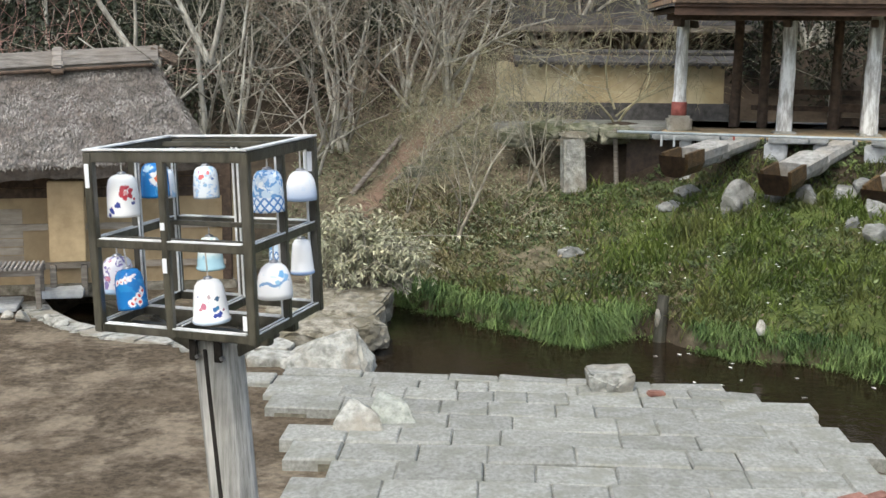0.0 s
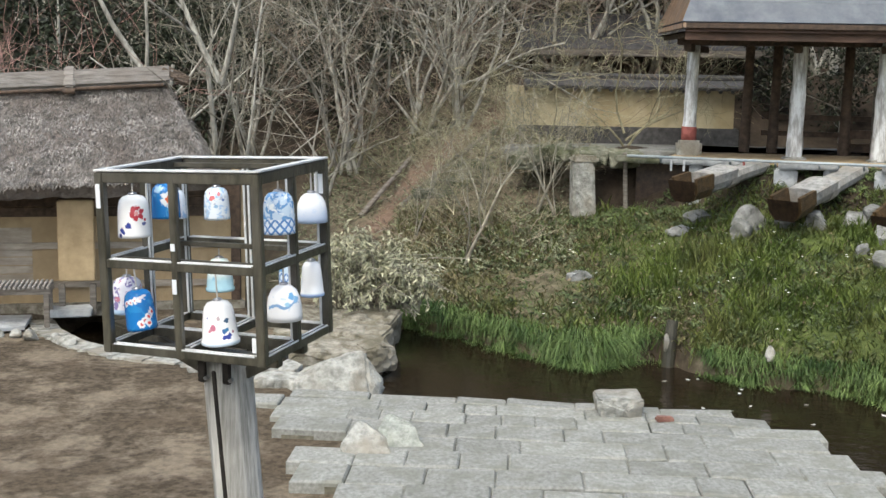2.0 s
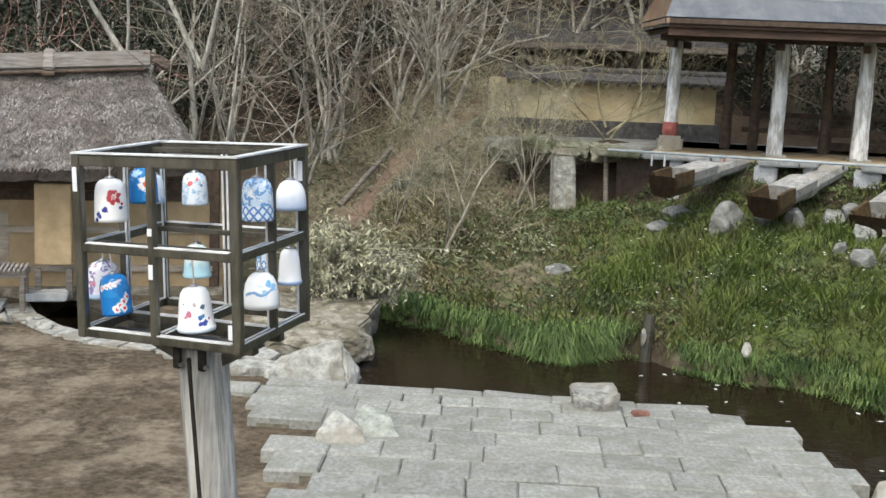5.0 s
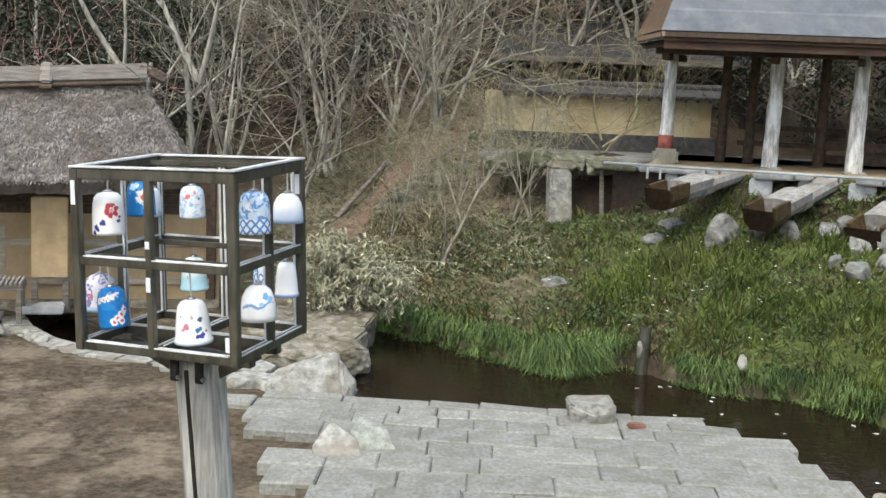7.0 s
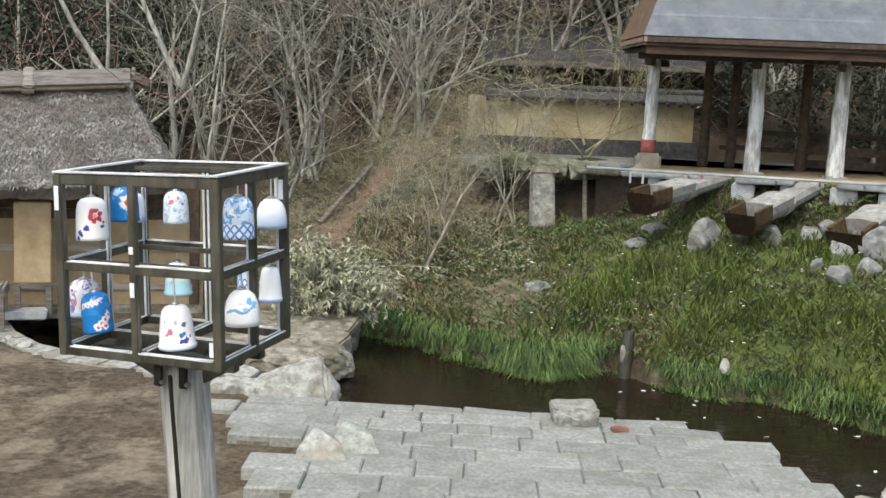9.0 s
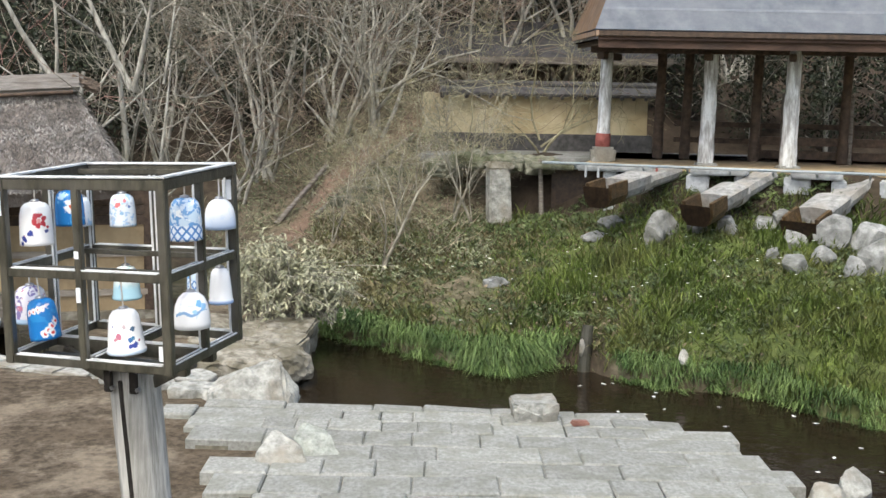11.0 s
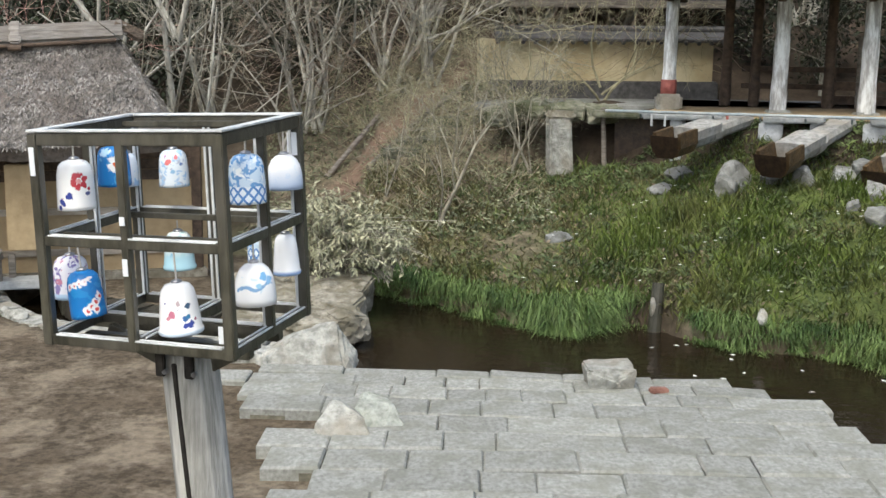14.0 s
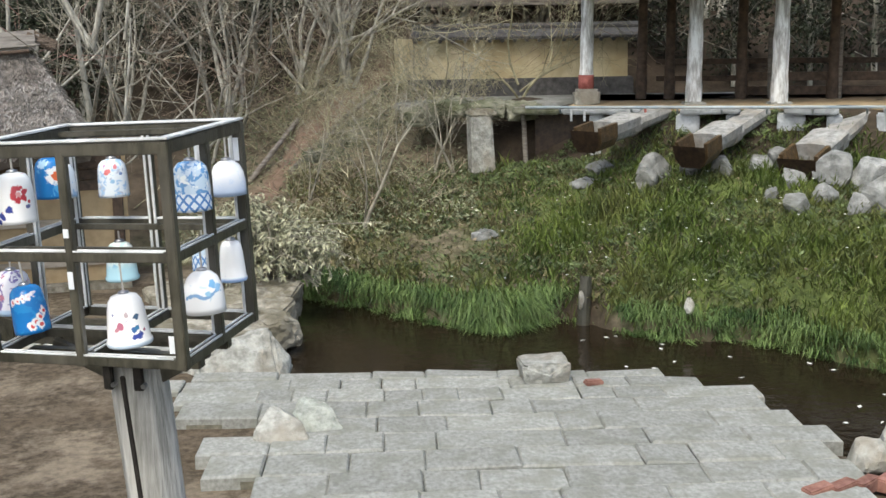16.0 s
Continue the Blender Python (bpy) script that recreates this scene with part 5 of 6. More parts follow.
P_FLORAL = porcelain("small_flower_china", (0.74, 0.80, 0.86), (0.38, 0.56, 0.78), (0.45, 0.50, 0.62), 40, 0.56, 0.62,
                     spots=marks(0.056, (-0.020, 0.098, 0.013, (0.66, 0.18, 0.18)), (0.012, 0.118, 0.012, (0.66, 0.22, 0.24)), (-0.032, 0.122, 0.010, (0.46, 0.24, 0.42)), (0.030, 0.090, 0.008, (0.16, 0.24, 0.46)), (-0.004, 0.060, 0.009, (0.30, 0.50, 0.70))))
P_PURPLE = porcelain("plum_flower_china", (0.80, 0.79, 0.84), (0.24, 0.20, 0.42), (0.52, 0.20, 0.28), 34, 0.54, 0.60, (0.46, 0.62, 0.80), 0.018, 0.024)
P_PALE = porcelain("pale_green_china", (0.82, 0.88, 0.86), (0.58, 0.76, 0.74), None, 16, 0.56, 0.6, (0.42, 0.66, 0.76), 0.05, 0.085,
                   spots=marks(0.064, (-0.040, 0.035, 0.022, (0.12, 0.36, 0.68)), (-0.030, 0.060, 0.015, (0.16, 0.42, 0.70))))
P_BIG = porcelain("butterfly_china", WHITE, (0.62, 0.58, 0.66), None, 40, 0.70, 0.63, (0.62, 0.72, 0.82), 0.012, 0.018,
                  spots=marks(0.071, (-0.026, 0.078, 0.013, (0.52, 0.18, 0.26)), (-0.038, 0.066, 0.009, (0.55, 0.25, 0.30)), (0.020, 0.062, 0.012, (0.06, 0.16, 0.38)), (0.030, 0.070, 0.009, (0.06, 0.22, 0.42)),
                              (0.036, 0.040, 0.014, NAVY), (0.018, 0.036, 0.010, NAVY), (0.034, 0.108, 0.012, (0.07, 0.13, 0.22)), (-0.004, 0.118, 0.011, (0.50, 0.40, 0.42)), (0.000, 0.150, 0.008, (0.34, 0.46, 0.66)), (-0.050, 0.118, 0.007, (0.30, 0.32, 0.50)), (0.052, 0.056, 0.007, (0.4, 0.16, 0.22))))
P_WAVE = porcelain("blue_wave_china", WHITE, (0.70, 0.80, 0.88), None, 18, 0.66,
                   spots=sum((marks(0.072, (-0.060 + 0.0066 * k, 0.060 + 0.008 * math.sin(k * 0.5) + 0.0009 * k, 0.0070, (0.24, 0.42, 0.66))) for k in range(19)), ())
                   + marks(0.070, (0.034, 0.108, 0.018, (0.22, 0.48, 0.76)), (0.050, 0.094, 0.016, (0.30, 0.54, 0.80)), (0.010, 0.076, 0.010, (0.36, 0.62, 0.80))))
P_DOME = porcelain("blue_rim_china", WHITE, (0.82, 0.87, 0.92), None, 60, 0.60, 0.6, (0.24, 0.42, 0.74), -0.03, 0.085)
P_WHITE = porcelain("white_china", WHITE, (0.62, 0.70, 0.82), None, 46, 0.72, 0.6, (0.30, 0.44, 0.70), 0.010, 0.018)

stand()
UP, LOW = SH - 0.045, SH * 0.5 - 0.02
bell(-0.283, -0.200, 0.565, 0.069, 0.175, "cup", P_RED, UP, "white porcelain wind chime with a red flower")
bell(-0.315, 0.120, 0.592, 0.064, 0.152, "cup", P_BLUE, UP, "deep blue porcelain wind chime with red and white mark")
bell(-0.342, 0.260, 0.559, 0.046, 0.130, "cup", P_FLORAL, UP, "white porcelain wind chime with small blue flowers")
bell(-0.145, 0.270, 0.566, 0.059, 0.143, "cup", P_FLORAL, UP, "white porcelain wind chime with small flowers")
bell(0.331, -0.100, 0.579, 0.067, 0.172, "cup", P_NET, UP, "pale blue porcelain wind chime with a net pattern")
bell(0.329, 0.240, 0.559, 0.068, 0.129, "dome", P_DOME, UP, "white domed porcelain wind chime with a blue rim")
bell(-0.375, -0.130, 0.215, 0.068, 0.155, "cup", P_PURPLE, LOW, "white porcelain wind chime with plum-coloured flowers")
bell(-0.270, -0.200, 0.172, 0.065, 0.168, "cup", P_FLECK, LOW, "bright blue porcelain wind chime with red and white flowers", -5)
bell(-0.145, 0.270, 0.243, 0.065, 0.149, "flare", P_PALE, LOW, "pale green and blue porcelain wind chime")
bell(0.105, -0.220, 0.137, 0.080, 0.181, "flare", P_BIG, LOW, "white flared porcelain wind chime with butterfly marks", -2)
bell(0.349, -0.120, 0.211, 0.074, 0.147, "dome", P_WAVE, LOW, "white domed porcelain wind chime with a blue wave")
bell(0.327, 0.220, 0.250, 0.054, 0.155, "flare", P_WHITE, LOW, "plain white porcelain wind chime with a thin blue rim")
bell(0.189, 0.280, 0.262, 0.045, 0.121, "cup", P_NET, LOW, "pale blue patterned porcelain wind chime")

# ---- bare trees ----


def grow(rnd, trunk, limbs, twigs, p, d, length, r, level, levels, up=0.035, wiggle=0.26, forks=(3, 4)):
    segs = 5 if level < 2 else 4
    pts, radii = [p.copy()], [r]
    for n in range(segs):
        d = (d + Vector((rnd.uniform(-wiggle, wiggle), rnd.uniform(-wiggle, wiggle), rnd.uniform(-wiggle, wiggle) + up))).normalized()
        p = p + d * (length / segs)
        pts.append(p.copy())
        radii.append(r * (1 - 0.62 * (n + 1) / segs))
    (trunk if level < 1 else limbs if level < 2 else twigs).tube(pts, radii, 7 if level == 0 else 5 if level == 1 else 3)
    if level == levels:
        return
    for _ in range(rnd.randint(*forks)):
        k = rnd.randint(2 if level == 0 else 1, segs)
        side = d.orthogonal().normalized()
        side.rotate(Matrix.Rotation(rnd.uniform(0, 6.28), 3, d))
        nd = (d * rnd.uniform(0.6, 1.0) + side * rnd.uniform(0.5, 1.1)).normalized()
        grow(rnd, trunk, limbs, twigs, pts[k], nd, length * rnd.uniform(0.55, 0.78), max(radii[k] * 0.6, 0.004), level + 1, levels, up, wiggle, forks)


def bare_tree(seed, stems, levels, mat, label, name="bare_tree", group="bare trees", up=0.035, wiggle=0.26, forks=(3, 4), bark=None):
    """stems: (start, direction, length, radius) in the tree's own axes."""
    rnd = random.Random(seed)
    twigs, limbs = Tubes(), Tubes()
    tree = thing(name, None, label, "tree", group)
    for k, (s, d, n, r) in enumerate(stems):
        trunk = Tubes()
        grow(rnd, trunk, limbs, twigs, Vector(s), Vector(d).normalized(), n, r, 0, levels, up, wiggle, forks)
        raw("trunk" if k == 0 else "stem", trunk.verts, trunk.faces, bark or M_BARK, tree, smooth=True)
    raw("bough", limbs.verts, limbs.faces, bark or M_BARK, tree, kind="stuff", smooth=True)
    raw("crown", twigs.verts, twigs.faces, mat, tree)
    return tree


def plant(tree, x, y, turn=0.0, size=1.0, first=False):
    m = pose(x, y, ground_at(x, y) - 0.05, 0, 0, turn)
    if first:
        tree.matrix_basis = m @ Matrix.Diagonal((size, size, size, 1))
        return tree
    t = copy_thing(tree, m)
    t.scale = (size, size, size)
    return t


# the two pale trees behind the house
left_tree = bare_tree(21, (((0, 0, 0), (-0.02, 0, 1), 2.95, 0.072), ((-0.05, 0, 2.72), (-0.58, 0.1, 1), 1.7, 0.050), ((-0.04, 0, 2.70), (0.40, 0, 1), 1.6, 0.040),
                           ((0.17, 0.1, 0), (0.06, 0, 1), 3.1, 0.030), ((0.33, 0.1, 2.8), (0.10, 0.1, 1), 1.3, 0.022)), 2, M_TWIG, "bare grey multi-stemmed tree beside the thatched house", wiggle=0.10)
plant(left_tree, -3.72, 15.75, 0, 1.0, True)
side_tree = bare_tree(22, (((0, 0, 0), (-0.10, 0, 1), 2.6, 0.070), ((-0.24, 0, 2.45), (-0.62, 0, 1), 1.9, 0.050), ((-0.2, 0, 2.4), (0.05, 0, 1), 1.7, 0.030)), 2, M_TWIG, "bare grey tree behind the thatched roof", wiggle=0.12)
plant(side_tree, -5.0, 17.3, 0, 1.0, True)
# bushy many-stemmed trees on the bank
fan = [((0.12 * math.cos(k), 0.12 * math.sin(k), 0), (0.5 * math.cos(k * 1.9), 0.35 * math.sin(k * 1.9), 1), 2.0 + 0.25 * (k % 3), 0.036 - 0.006 * (k % 3)) for k in range(7)]
bush_a = bare_tree(31, fan, 4, M_TWIG, "bare many-stemmed tree on the wooded bank")
plant(bush_a, -1.5, 19.9, 0, 1.15, True)
bush_b = bare_tree(32, fan[:5], 4, M_TWIG_RED, "bare reddish many-stemmed shrub on the wooded bank")
plant(bush_b, -2.9, 18.6, 0, 0.8, True)
red_shrub = bare_tree(33, [(a, b, 0.75 * c, 0.5 * d) for a, b, c, d in fan[:6]], 3, M_TWIG_ROSE, "reddish bare shrub behind the thatched ridge", "bare_shrub", "reddish shrubs")
plant(red_shrub, -6.9, 16.9, 40, 1.25, True)
plant(red_shrub, -8.2, 17.6, 190, 1.2)
wood = random.Random(77)
for n, (x, y, s) in enumerate(((-0.9, 19.9, 1.2), (-2.6, 19.4, 1.3), (-1.0, 21.6, 1.5), (-4.2, 19.6, 1.0), (0.9, 21.6, 1.5),
                               (2.4, 22.2, 1.5), (3.8, 23.5, 1.8), (5.5, 22.6, 1.6), (-1.0, 20.9, 1.2))):
    plant(bush_a if n % 2 else bush_b, x, y, wood.uniform(0, 360), s)
# thin stems close to the path and the deck
thin = [((0, 0, 0), (0.34, 0.1, 1), 1.6, 0.028), ((0.03, 0.02, 0.15), (0.02, 0.1, 1), 1.2, 0.014)]
sapling = bare_tree(41, thin, 3, M_TWIG, "thin bare sapling on the bank", "sapling", "saplings", bark=M_TWIG)
plant(sapling, -0.58, 15.7, 0, 0.95, True)
for x, y, s, r in ((-0.3, 16.9, 0.7, 150), (0.35, 17.2, 0.9, 20), (0.65, 17.0, 0.8, 200), (-1.3, 16.6, 0.6, 45)):
    plant(sapling, x, y, r, s)


# khaki trees whose twigs droop before the garden wall
drooping = bare_tree(46, (((0, 0, 0), (0.35, 0, 1), 1.5, 0.024), ((0.05, 0, 0), (-0.45, 0, 1), 1.2, 0.020), ((0.02, 0, 0.2), (0.75, 0, 0.9), 1.5, 0.018), ((0, 0, 0.3), (0.05, 0, 1), 1.7, 0.020)), 4, M_TWIG_KHAKI,
                     "bare khaki-twigged tree drooping before the garden wall", "drooping_tree", "drooping trees", -0.03, 0.34, (3, 4), M_TWIG_KHAKI)
plant(drooping, 1.72, 19.2, 0, 1.0, True)
plant(drooping, 0.55, 18.9, 165, 0.7)
for x, y, r, k in ((-1.05, 18.1, 70, 0.55), (-0.35, 17.7, 200, 0.5), (0.2, 17.9, 310, 0.5), (-1.7, 18.9, 20, 0.5), (-0.75, 17.0, 120, 0.42)):
    plant(drooping, x, y, r, k)


def brushwood():
    """The tangle of thin dead stems over the bank and the hill."""
    rnd = random.Random(51)
    for mat, count, seed, label in ((M_TWIG_KHAKI, 1300, 1, "tangle of thin khaki dead brushwood on the slope"), (M_TWIG_RED, 1150, 2, "tangle of thin reddish dead brushwood on the slope")):
        tubes = Tubes()
        k = 0
        while k < count:
            x, y = rnd.uniform(-9, 7), 16.0 + 13 * rnd.random() ** 1.5
            if y < 16.9 and (x > 0.6 or x < -2.6):
                continue
            if x > 0.6 and y < 20.7:
                continue
            if x < -2.6 and y < 17.2:
                continue
            if x > 2.8 or (x < -2.2 and rnd.random() < (0.95 if x < -3 else 0.7)):
                k += 0.5
                continue
            t = min(max(((x + 1.95) * 2.2 + (y - 17.7) * 3.4) / 16.4, 0), 1)
            if math.hypot(x + 1.95 - t * 2.2, y - 17.7 - t * 3.4) < 0.2:
                continue
            p = Vector((x, y, ground_at(x, y) - 0.03))
            d = Vector((rnd.gauss(0, 0.9), rnd.gauss(0, 0.5), 1)).normalized()
            n = rnd.uniform(0.5, 1.5) * (1 + 0.10 * max(0, y - 19))
            if y < 19.5 and x > -2.6:
                if rnd.random() < 0.30:
                    continue
                n *= 0.42
            bend = Vector((rnd.gauss(0, 0.45), rnd.gauss(0, 0.3), -0.25))
            pts = [p, p + d * n * 0.5 + bend * 0.2 * n, p + d * n + bend * 0.7 * n]
            r = rnd.uniform(0.003, 0.008) * (1 + 0.06 * max(0, y - 19))
            tubes.tube(pts, (r, r * 0.75, r * 0.3), 3)
            for _ in range(3):
                t = rnd.uniform(0.3, 0.9)
                q = pts[0].lerp(pts[2], t)
                e = (d + Vector((rnd.gauss(0, 0.7), rnd.gauss(0, 0.7), rnd.gauss(0, 0.4)))).normalized()
                tubes.tube([q, q + e * n * rnd.uniform(0.2, 0.45)], (r * 0.6, r * 0.2), 3)
            k += 1
        raw("brushwood", tubes.verts, tubes.faces, mat, label=label, category="brushwood", kind="stuff")


def evergreen(seed, count, r, h, label):
    rnd = random.Random(seed)
    tree = thing("evergreen_tree", None, label, "tree", "dark evergreens")
    trunk = Tubes()
    trunk.tube([Vector((0, 0, 0)), Vector((0.05, 0, h * 0.5)), Vector((0, 0.05, h * 0.9))], (0.09, 0.06, 0.02), 6)
    leaves = Tubes()
    lumps = [(Vector((rnd.gauss(0, r * 0.45), rnd.gauss(0, r * 0.45), h * rnd.uniform(0.15, 1.0))), r * rnd.uniform(0.35, 0.6)) for _ in range(16)]
    for c, lr in lumps:
        trunk.tube([Vector((0, 0, c.z * 0.6)), c], (0.03, 0.01), 4)
    for _ in range(count):
        c, lr = rnd.choice(lumps)
        d = Vector((rnd.gauss(0, 1), rnd.gauss(0, 1), rnd.gauss(0, 1))).normalized()
        p = c + d * lr * rnd.uniform(0.4, 1.0)
        al = (d + Vector((rnd.gauss(0, 0.6), rnd.gauss(0, 0.6), rnd.gauss(-0.3, 0.5)))).normalized()
        ac = al.orthogonal().normalized()
        ac.rotate(Matrix.Rotation(rnd.uniform(0, 6.28), 3, al))
        leaves.leaf(p, al, ac, rnd.uniform(0.10, 0.2), rnd.uniform(0.05, 0.09))
    raw("trunk", trunk.verts, trunk.faces, M_BARK, tree)
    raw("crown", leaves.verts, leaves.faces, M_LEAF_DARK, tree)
    return tree


brushwood()
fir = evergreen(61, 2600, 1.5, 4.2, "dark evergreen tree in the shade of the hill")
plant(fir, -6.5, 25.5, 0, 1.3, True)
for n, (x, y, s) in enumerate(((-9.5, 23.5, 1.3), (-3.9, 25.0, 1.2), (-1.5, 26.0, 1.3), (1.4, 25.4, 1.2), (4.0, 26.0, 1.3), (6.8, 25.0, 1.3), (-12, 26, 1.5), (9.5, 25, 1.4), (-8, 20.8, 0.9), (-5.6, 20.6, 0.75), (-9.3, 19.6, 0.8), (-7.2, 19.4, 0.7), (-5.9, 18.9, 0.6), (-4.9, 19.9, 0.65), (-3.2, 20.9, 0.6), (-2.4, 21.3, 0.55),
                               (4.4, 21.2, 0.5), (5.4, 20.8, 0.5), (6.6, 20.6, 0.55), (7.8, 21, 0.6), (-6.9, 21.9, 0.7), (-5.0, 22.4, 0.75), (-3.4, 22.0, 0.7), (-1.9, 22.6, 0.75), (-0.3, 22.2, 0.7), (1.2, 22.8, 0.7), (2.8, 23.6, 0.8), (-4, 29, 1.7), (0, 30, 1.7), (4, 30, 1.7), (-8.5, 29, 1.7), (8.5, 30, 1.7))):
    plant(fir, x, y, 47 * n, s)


# ---- low plants ----
def pale_bush():
    """The shrub of narrow pale leaves that hangs over the ledge."""
    rnd = random.Random(71)
    bush = thing("leafy_shrub", None, "low shrub with narrow pale green drooping leaves", "shrub")
    stems, leaves = Tubes(), Tubes()
    for n in range(150):
        base = Vector((rnd.uniform(-2.3, -1.0), rnd.uniform(13.6, 14.6), 0.1))
        tip = Vector((-1.5 + rnd.gauss(0, 0.42), 13.55 + rnd.gauss(0, 0.28), rnd.uniform(0.15, 1.12)))
        if n % 7 == 0:
            tip = Vector((rnd.uniform(-1.1, -0.66), 13.5 + rnd.uniform(-0.2, 0.2), rnd.uniform(0.40, 0.72)))
        mid = (base + tip) / 2 + Vector((0, 0, 0.3))
        stems.tube([base, mid, tip], (0.012, 0.008, 0.004), 4)
        for k in range(26):
            t = rnd.uniform(0.35, 1.0)
            p = base.lerp(mid, t * 2) if t < 0.5 else mid.lerp(tip, t * 2 - 1)
            al = Vector((rnd.gauss(0, 0.6), rnd.gauss(-0.3, 0.5), rnd.gauss(-0.55, 0.4))).normalized()
            ac = al.orthogonal().normalized()
            ac.rotate(Matrix.Rotation(rnd.uniform(0, 6.28), 3, al))
            leaves.leaf(p + Vector((rnd.gauss(0, 0.03), rnd.gauss(0, 0.03), rnd.gauss(0, 0.03))), al, ac, rnd.uniform(0.06, 0.115), rnd.uniform(0.016, 0.028))
    raw("stem", stems.verts, stems.faces, M_TWIG, bush)
    raw("foliage", leaves.verts, leaves.faces, M_LEAF_PALE, bush)


def sedge_edge():
    rnd = random.Random(81)
    tubes = Tubes()
    for _ in range(800):
        x = rnd.uniform(-1.45, 5.2)
        if (1.45 < x < 1.95 and rnd.random() < 0.9) or (x > 1.9 and noise.noise((x * 2.3, 1, 9)) < rnd.uniform(-0.5, 0.2)):
            continue
        y = float(np.interp(x, FAR_X, FAR_Y)) + rnd.uniform(-0.02, 0.28)
        z = ground_at(x, y)
        size = rnd.uniform(0.42, 0.85) * (0.90 + 0.45 * noise.noise((x * 1.7, 0, 4))) * (0.62 if x > 1.9 else 1.0 if x > 0.1 else 0.75)
        lean = Vector((rnd.gauss(0, 0.12), -0.30, 0))
        for _ in range(24):
            p = Vector((x + rnd.gauss(0, 0.05), y + rnd.gauss(0, 0.05), z - 0.02))
            tip = p + lean * size * rnd.uniform(0.5, 1.5) + Vector((rnd.gauss(0, 0.12), rnd.gauss(0, 0.08), rnd.uniform(-0.30, 0.08))) * size
            tip.z = max(tip.z, WATER + 0.01)
            tubes.blade(p, tip, Vector((rnd.gauss(0, 1), rnd.gauss(0, 0.5), 0)).normalized(), rnd.uniform(0.008, 0.016), rnd.uniform(0.12, 0.24) * size)
    raw("sedge", tubes.verts, tubes.faces, M_SEDGE, label="drooping green sedge along the stream's edge", category="grass", kind="stuff")


def bank_grass():
    for name, mat, count, seed, label in (("grass", M_GRASS, 22000, 5, "rough green grass on the stream bank"), ("dry_grass", M_DRY, 12000, 6, "dry brown and olive grass on the bank")):
        rnd = random.Random(seed)
        tubes = Tubes()
        k = 0
        while k < count:
            x, y = rnd.uniform(-1.6, 6.2), rnd.uniform(11.0, 17.4)
            yf = float(np.interp(x, FAR_X, FAR_Y))
            if y < yf + 0.05 or (x > 1.4 and y > 16.62 - 0.287 * (x - 2.35)):
                continue
            patch = noise.noise((x * 0.9, y * 0.9, 3)) + 0.5 * noise.noise((x * 2.7, y * 2.7, 8))
            green = 0.35 * (x - 1.3) + patch * 0.9 - 0.2 * (y - yf - 1.2)
            if name == "grass" and green < rnd.uniform(-0.6, 0.9):
                k += 0.12
                continue
            if name == "dry_grass" and green > rnd.uniform(-0.7, 0.6):
                k += 0.12
                continue
            z = ground_at(x, y)
            tall = rnd.uniform(0.06, 0.20) * (1.0 if name == "grass" else 0.7) * (1 + 0.5 * patch)
            p = Vector((x, y, z - 0.02))
            tip = p + Vector((rnd.gauss(0, 0.09), rnd.gauss(-0.05, 0.08), tall))
            tubes.blade(p, tip, Vector((rnd.gauss(0, 1), rnd.gauss(0, 0.4), 0)).normalized(), rnd.uniform(0.010, 0.022), 0.02)
            k += 1
        raw(name, tubes.verts, tubes.faces, mat, label=label, category="grass", kind="stuff")


def litter():
    rnd = random.Random(91)
    leaves, petals = Tubes(), Tubes()
    for n in range(3800):
        x, y = rnd.uniform(-2.6, 5.2), rnd.uniform(12.4, 19.5)
        if y < float(np.interp(x, FAR_X, FAR_Y)) + 0.35 or (x > 0.6 and y > 16.5 - 0.287 * (x - 2.35)) or (x > 2.2 and rnd.random() < 0.7):
            continue
        if x < -1.5 and y < 15.2:
            continue
        p = Vector((x, y, ground_at(x, y) + rnd.uniform(0.02, 0.09)))
        al = Vector((rnd.gauss(0, 1), rnd.gauss(0, 1), rnd.gauss(0, 0.4))).normalized()
        leaves.leaf(p, al, al.orthogonal().normalized(), rnd.uniform(0.03, 0.06), rnd.uniform(0.02, 0.04))
    for n in range(60):
        x, y = rnd.uniform(0.2, 5.0), rnd.uniform(12.8, 15.8)
        if y < float(np.interp(x, FAR_X, FAR_Y)) + 0.25:
            continue
        p = Vector((x, y, ground_at(x, y) + 0.13))
        for k in range(5):
            al = Vector((math.cos(1.257 * k), math.sin(1.257 * k), 0.35)).normalized()
            petals.leaf(p, al, Vector((-al.y, al.x, 0)).normalized(), 0.024, 0.018)
    for n in range(42):
        x, y = rnd.uniform(1.2, 4.3), rnd.uniform(9.3, 12.9)
        if y > float(np.interp(x, FAR_X, FAR_Y)) - 0.15 or y < float(np.interp(x, NEAR_X, NEAR_Y)) + 0.25:
            continue
        a = rnd.uniform(0, 6.28)
        al = Vector((math.cos(a), math.sin(a), 0))
        petals.leaf(Vector((x, y, WATER + 0.008)), al, Vector((-al.y, al.x, 0)), rnd.uniform(0.04, 0.09), rnd.uniform(0.02, 0.05))
    raw("leaf_litter", leaves.verts, leaves.faces, M_LEAF_BROWN, label="brown fallen leaves scattered over the bank", category="leaves", kind="stuff")
    raw("petals", petals.verts, petals.faces, M_PETAL, label="small white flowers on the bank and pale leaves afloat", category="flowers", kind="stuff")


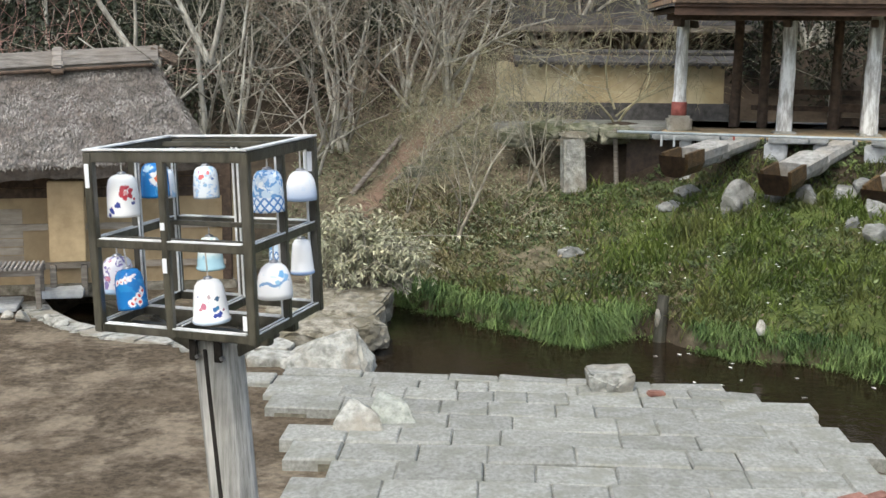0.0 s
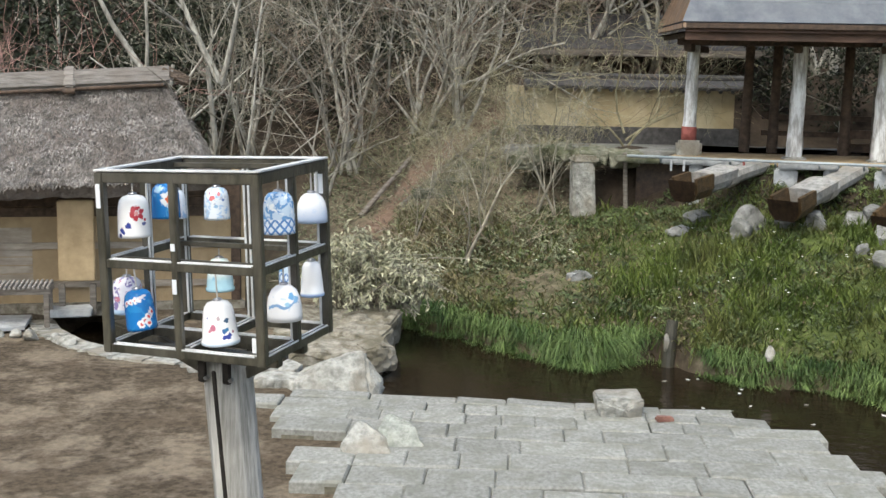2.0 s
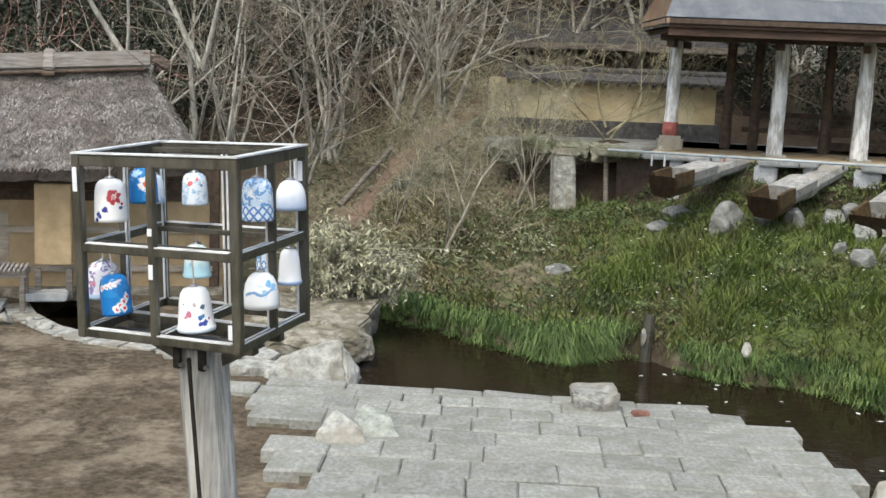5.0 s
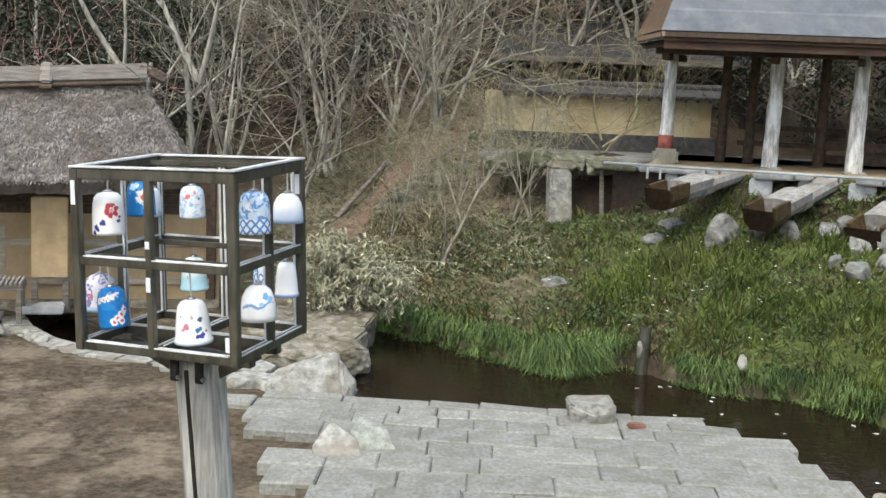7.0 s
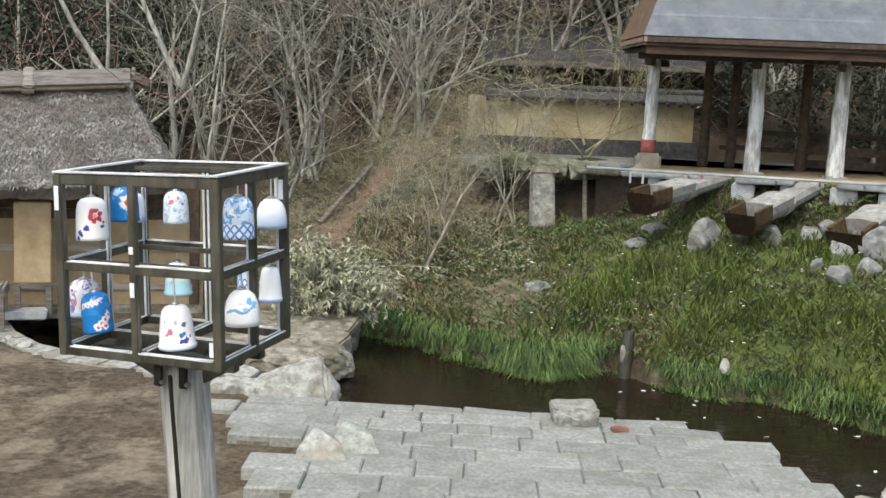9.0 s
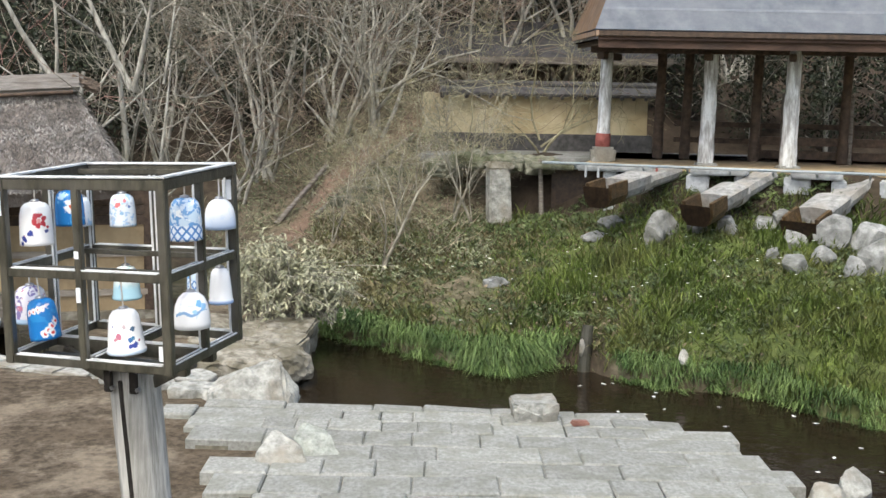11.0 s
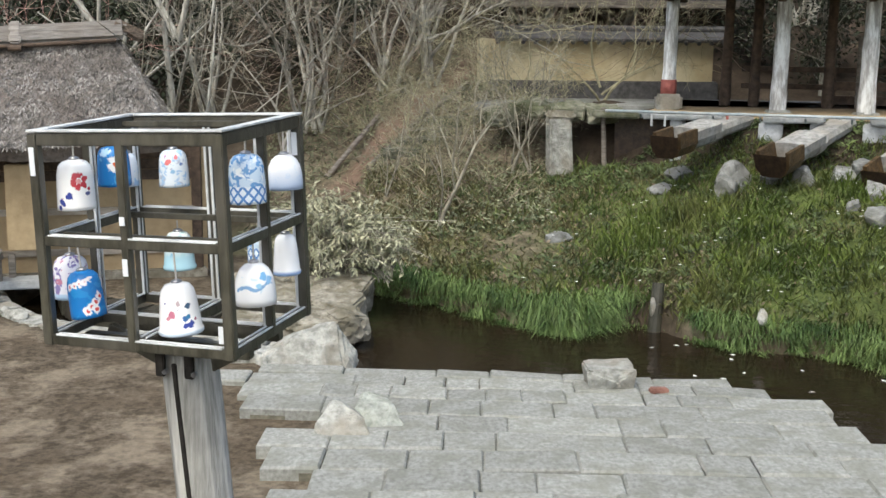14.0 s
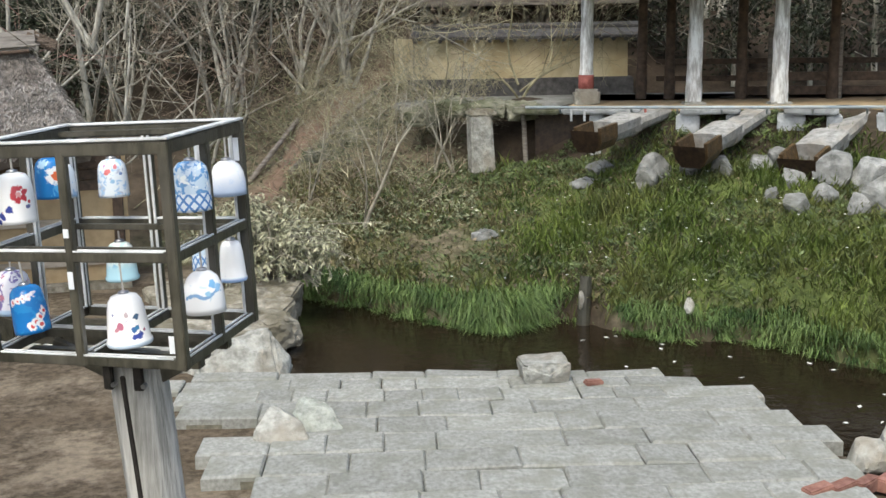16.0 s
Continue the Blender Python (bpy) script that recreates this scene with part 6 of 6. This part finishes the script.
def slope_cover():
    rnd = random.Random(95)
    tubes = Tubes()
    for n in range(18000):
        x, y = rnd.uniform(-3.2, 0.9), rnd.uniform(15.3, 21.0)
        if x < -1.5 and y < 15.9:
            continue
        t = min(max(((x + 1.95) * 2.2 + (y - 17.7) * 3.4) / 16.4, 0), 1)
        if math.hypot(x + 1.95 - t * 2.2, y - 17.7 - t * 3.4) < 0.22 + 0.2 * noise.noise((x * 2, y * 2, 7)):
            continue
        if noise.noise((x * 1.3, y * 1.3, 2)) < rnd.uniform(-0.5, 0.4):
            continue
        p = Vector((x, y, ground_at(x, y) + rnd.uniform(0, 0.12)))
        al = Vector((rnd.gauss(0, 1), rnd.gauss(0, 1), rnd.uniform(0, 1.2))).normalized()
        ac = al.orthogonal().normalized()
        tubes.leaf(p, al, ac, rnd.uniform(0.04, 0.09), rnd.uniform(0.012, 0.03))
    raw("ground_cover", tubes.verts, tubes.faces, M_LEAF_OLIVE, label="grey-green low ground cover on the slope", category="plants", kind="stuff")


def weeds():
    """Broad-leaved clumps and moss cushions in the bank grass."""
    rnd = random.Random(97)
    tubes = Tubes()
    for n in range(2000):
        x, y = rnd.uniform(-0.6, 5.6), rnd.uniform(12.4, 17.0)
        if n >= 1500:
            # the shady strip under the deck edge
            x = rnd.uniform(0.5, 5.0)
            y = 16.55 - 0.287 * (x - 2.35) + rnd.uniform(-0.35, 0.30)
        if y < float(np.interp(x, FAR_X, FAR_Y)) + 0.3 or (x > 1.4 and y > 16.9 - 0.287 * (x - 2.35)):
            continue
        z, r = ground_at(x, y), rnd.uniform(0.035, 0.10)
        for k in range(rnd.randint(10, 26)):
            an = rnd.uniform(0, 6.28)
            al = Vector((math.cos(an), math.sin(an), rnd.uniform(0.1, 1.2))).normalized()
            p = Vector((x + rnd.gauss(0, r * 0.5), y + rnd.gauss(0, r * 0.5), z + rnd.uniform(0.0, 0.06)))
            tubes.leaf(p, al, al.orthogonal().normalized(), r * rnd.uniform(0.5, 1.0), r * rnd.uniform(0.15, 0.4))
    raw("weeds", tubes.verts, tubes.faces, M_WEED, label="broad-leaved green weeds in the bank grass", category="plants", kind="stuff")


slope_cover()
weeds()
pale_bush()
sedge_edge()
bank_grass()
litter()
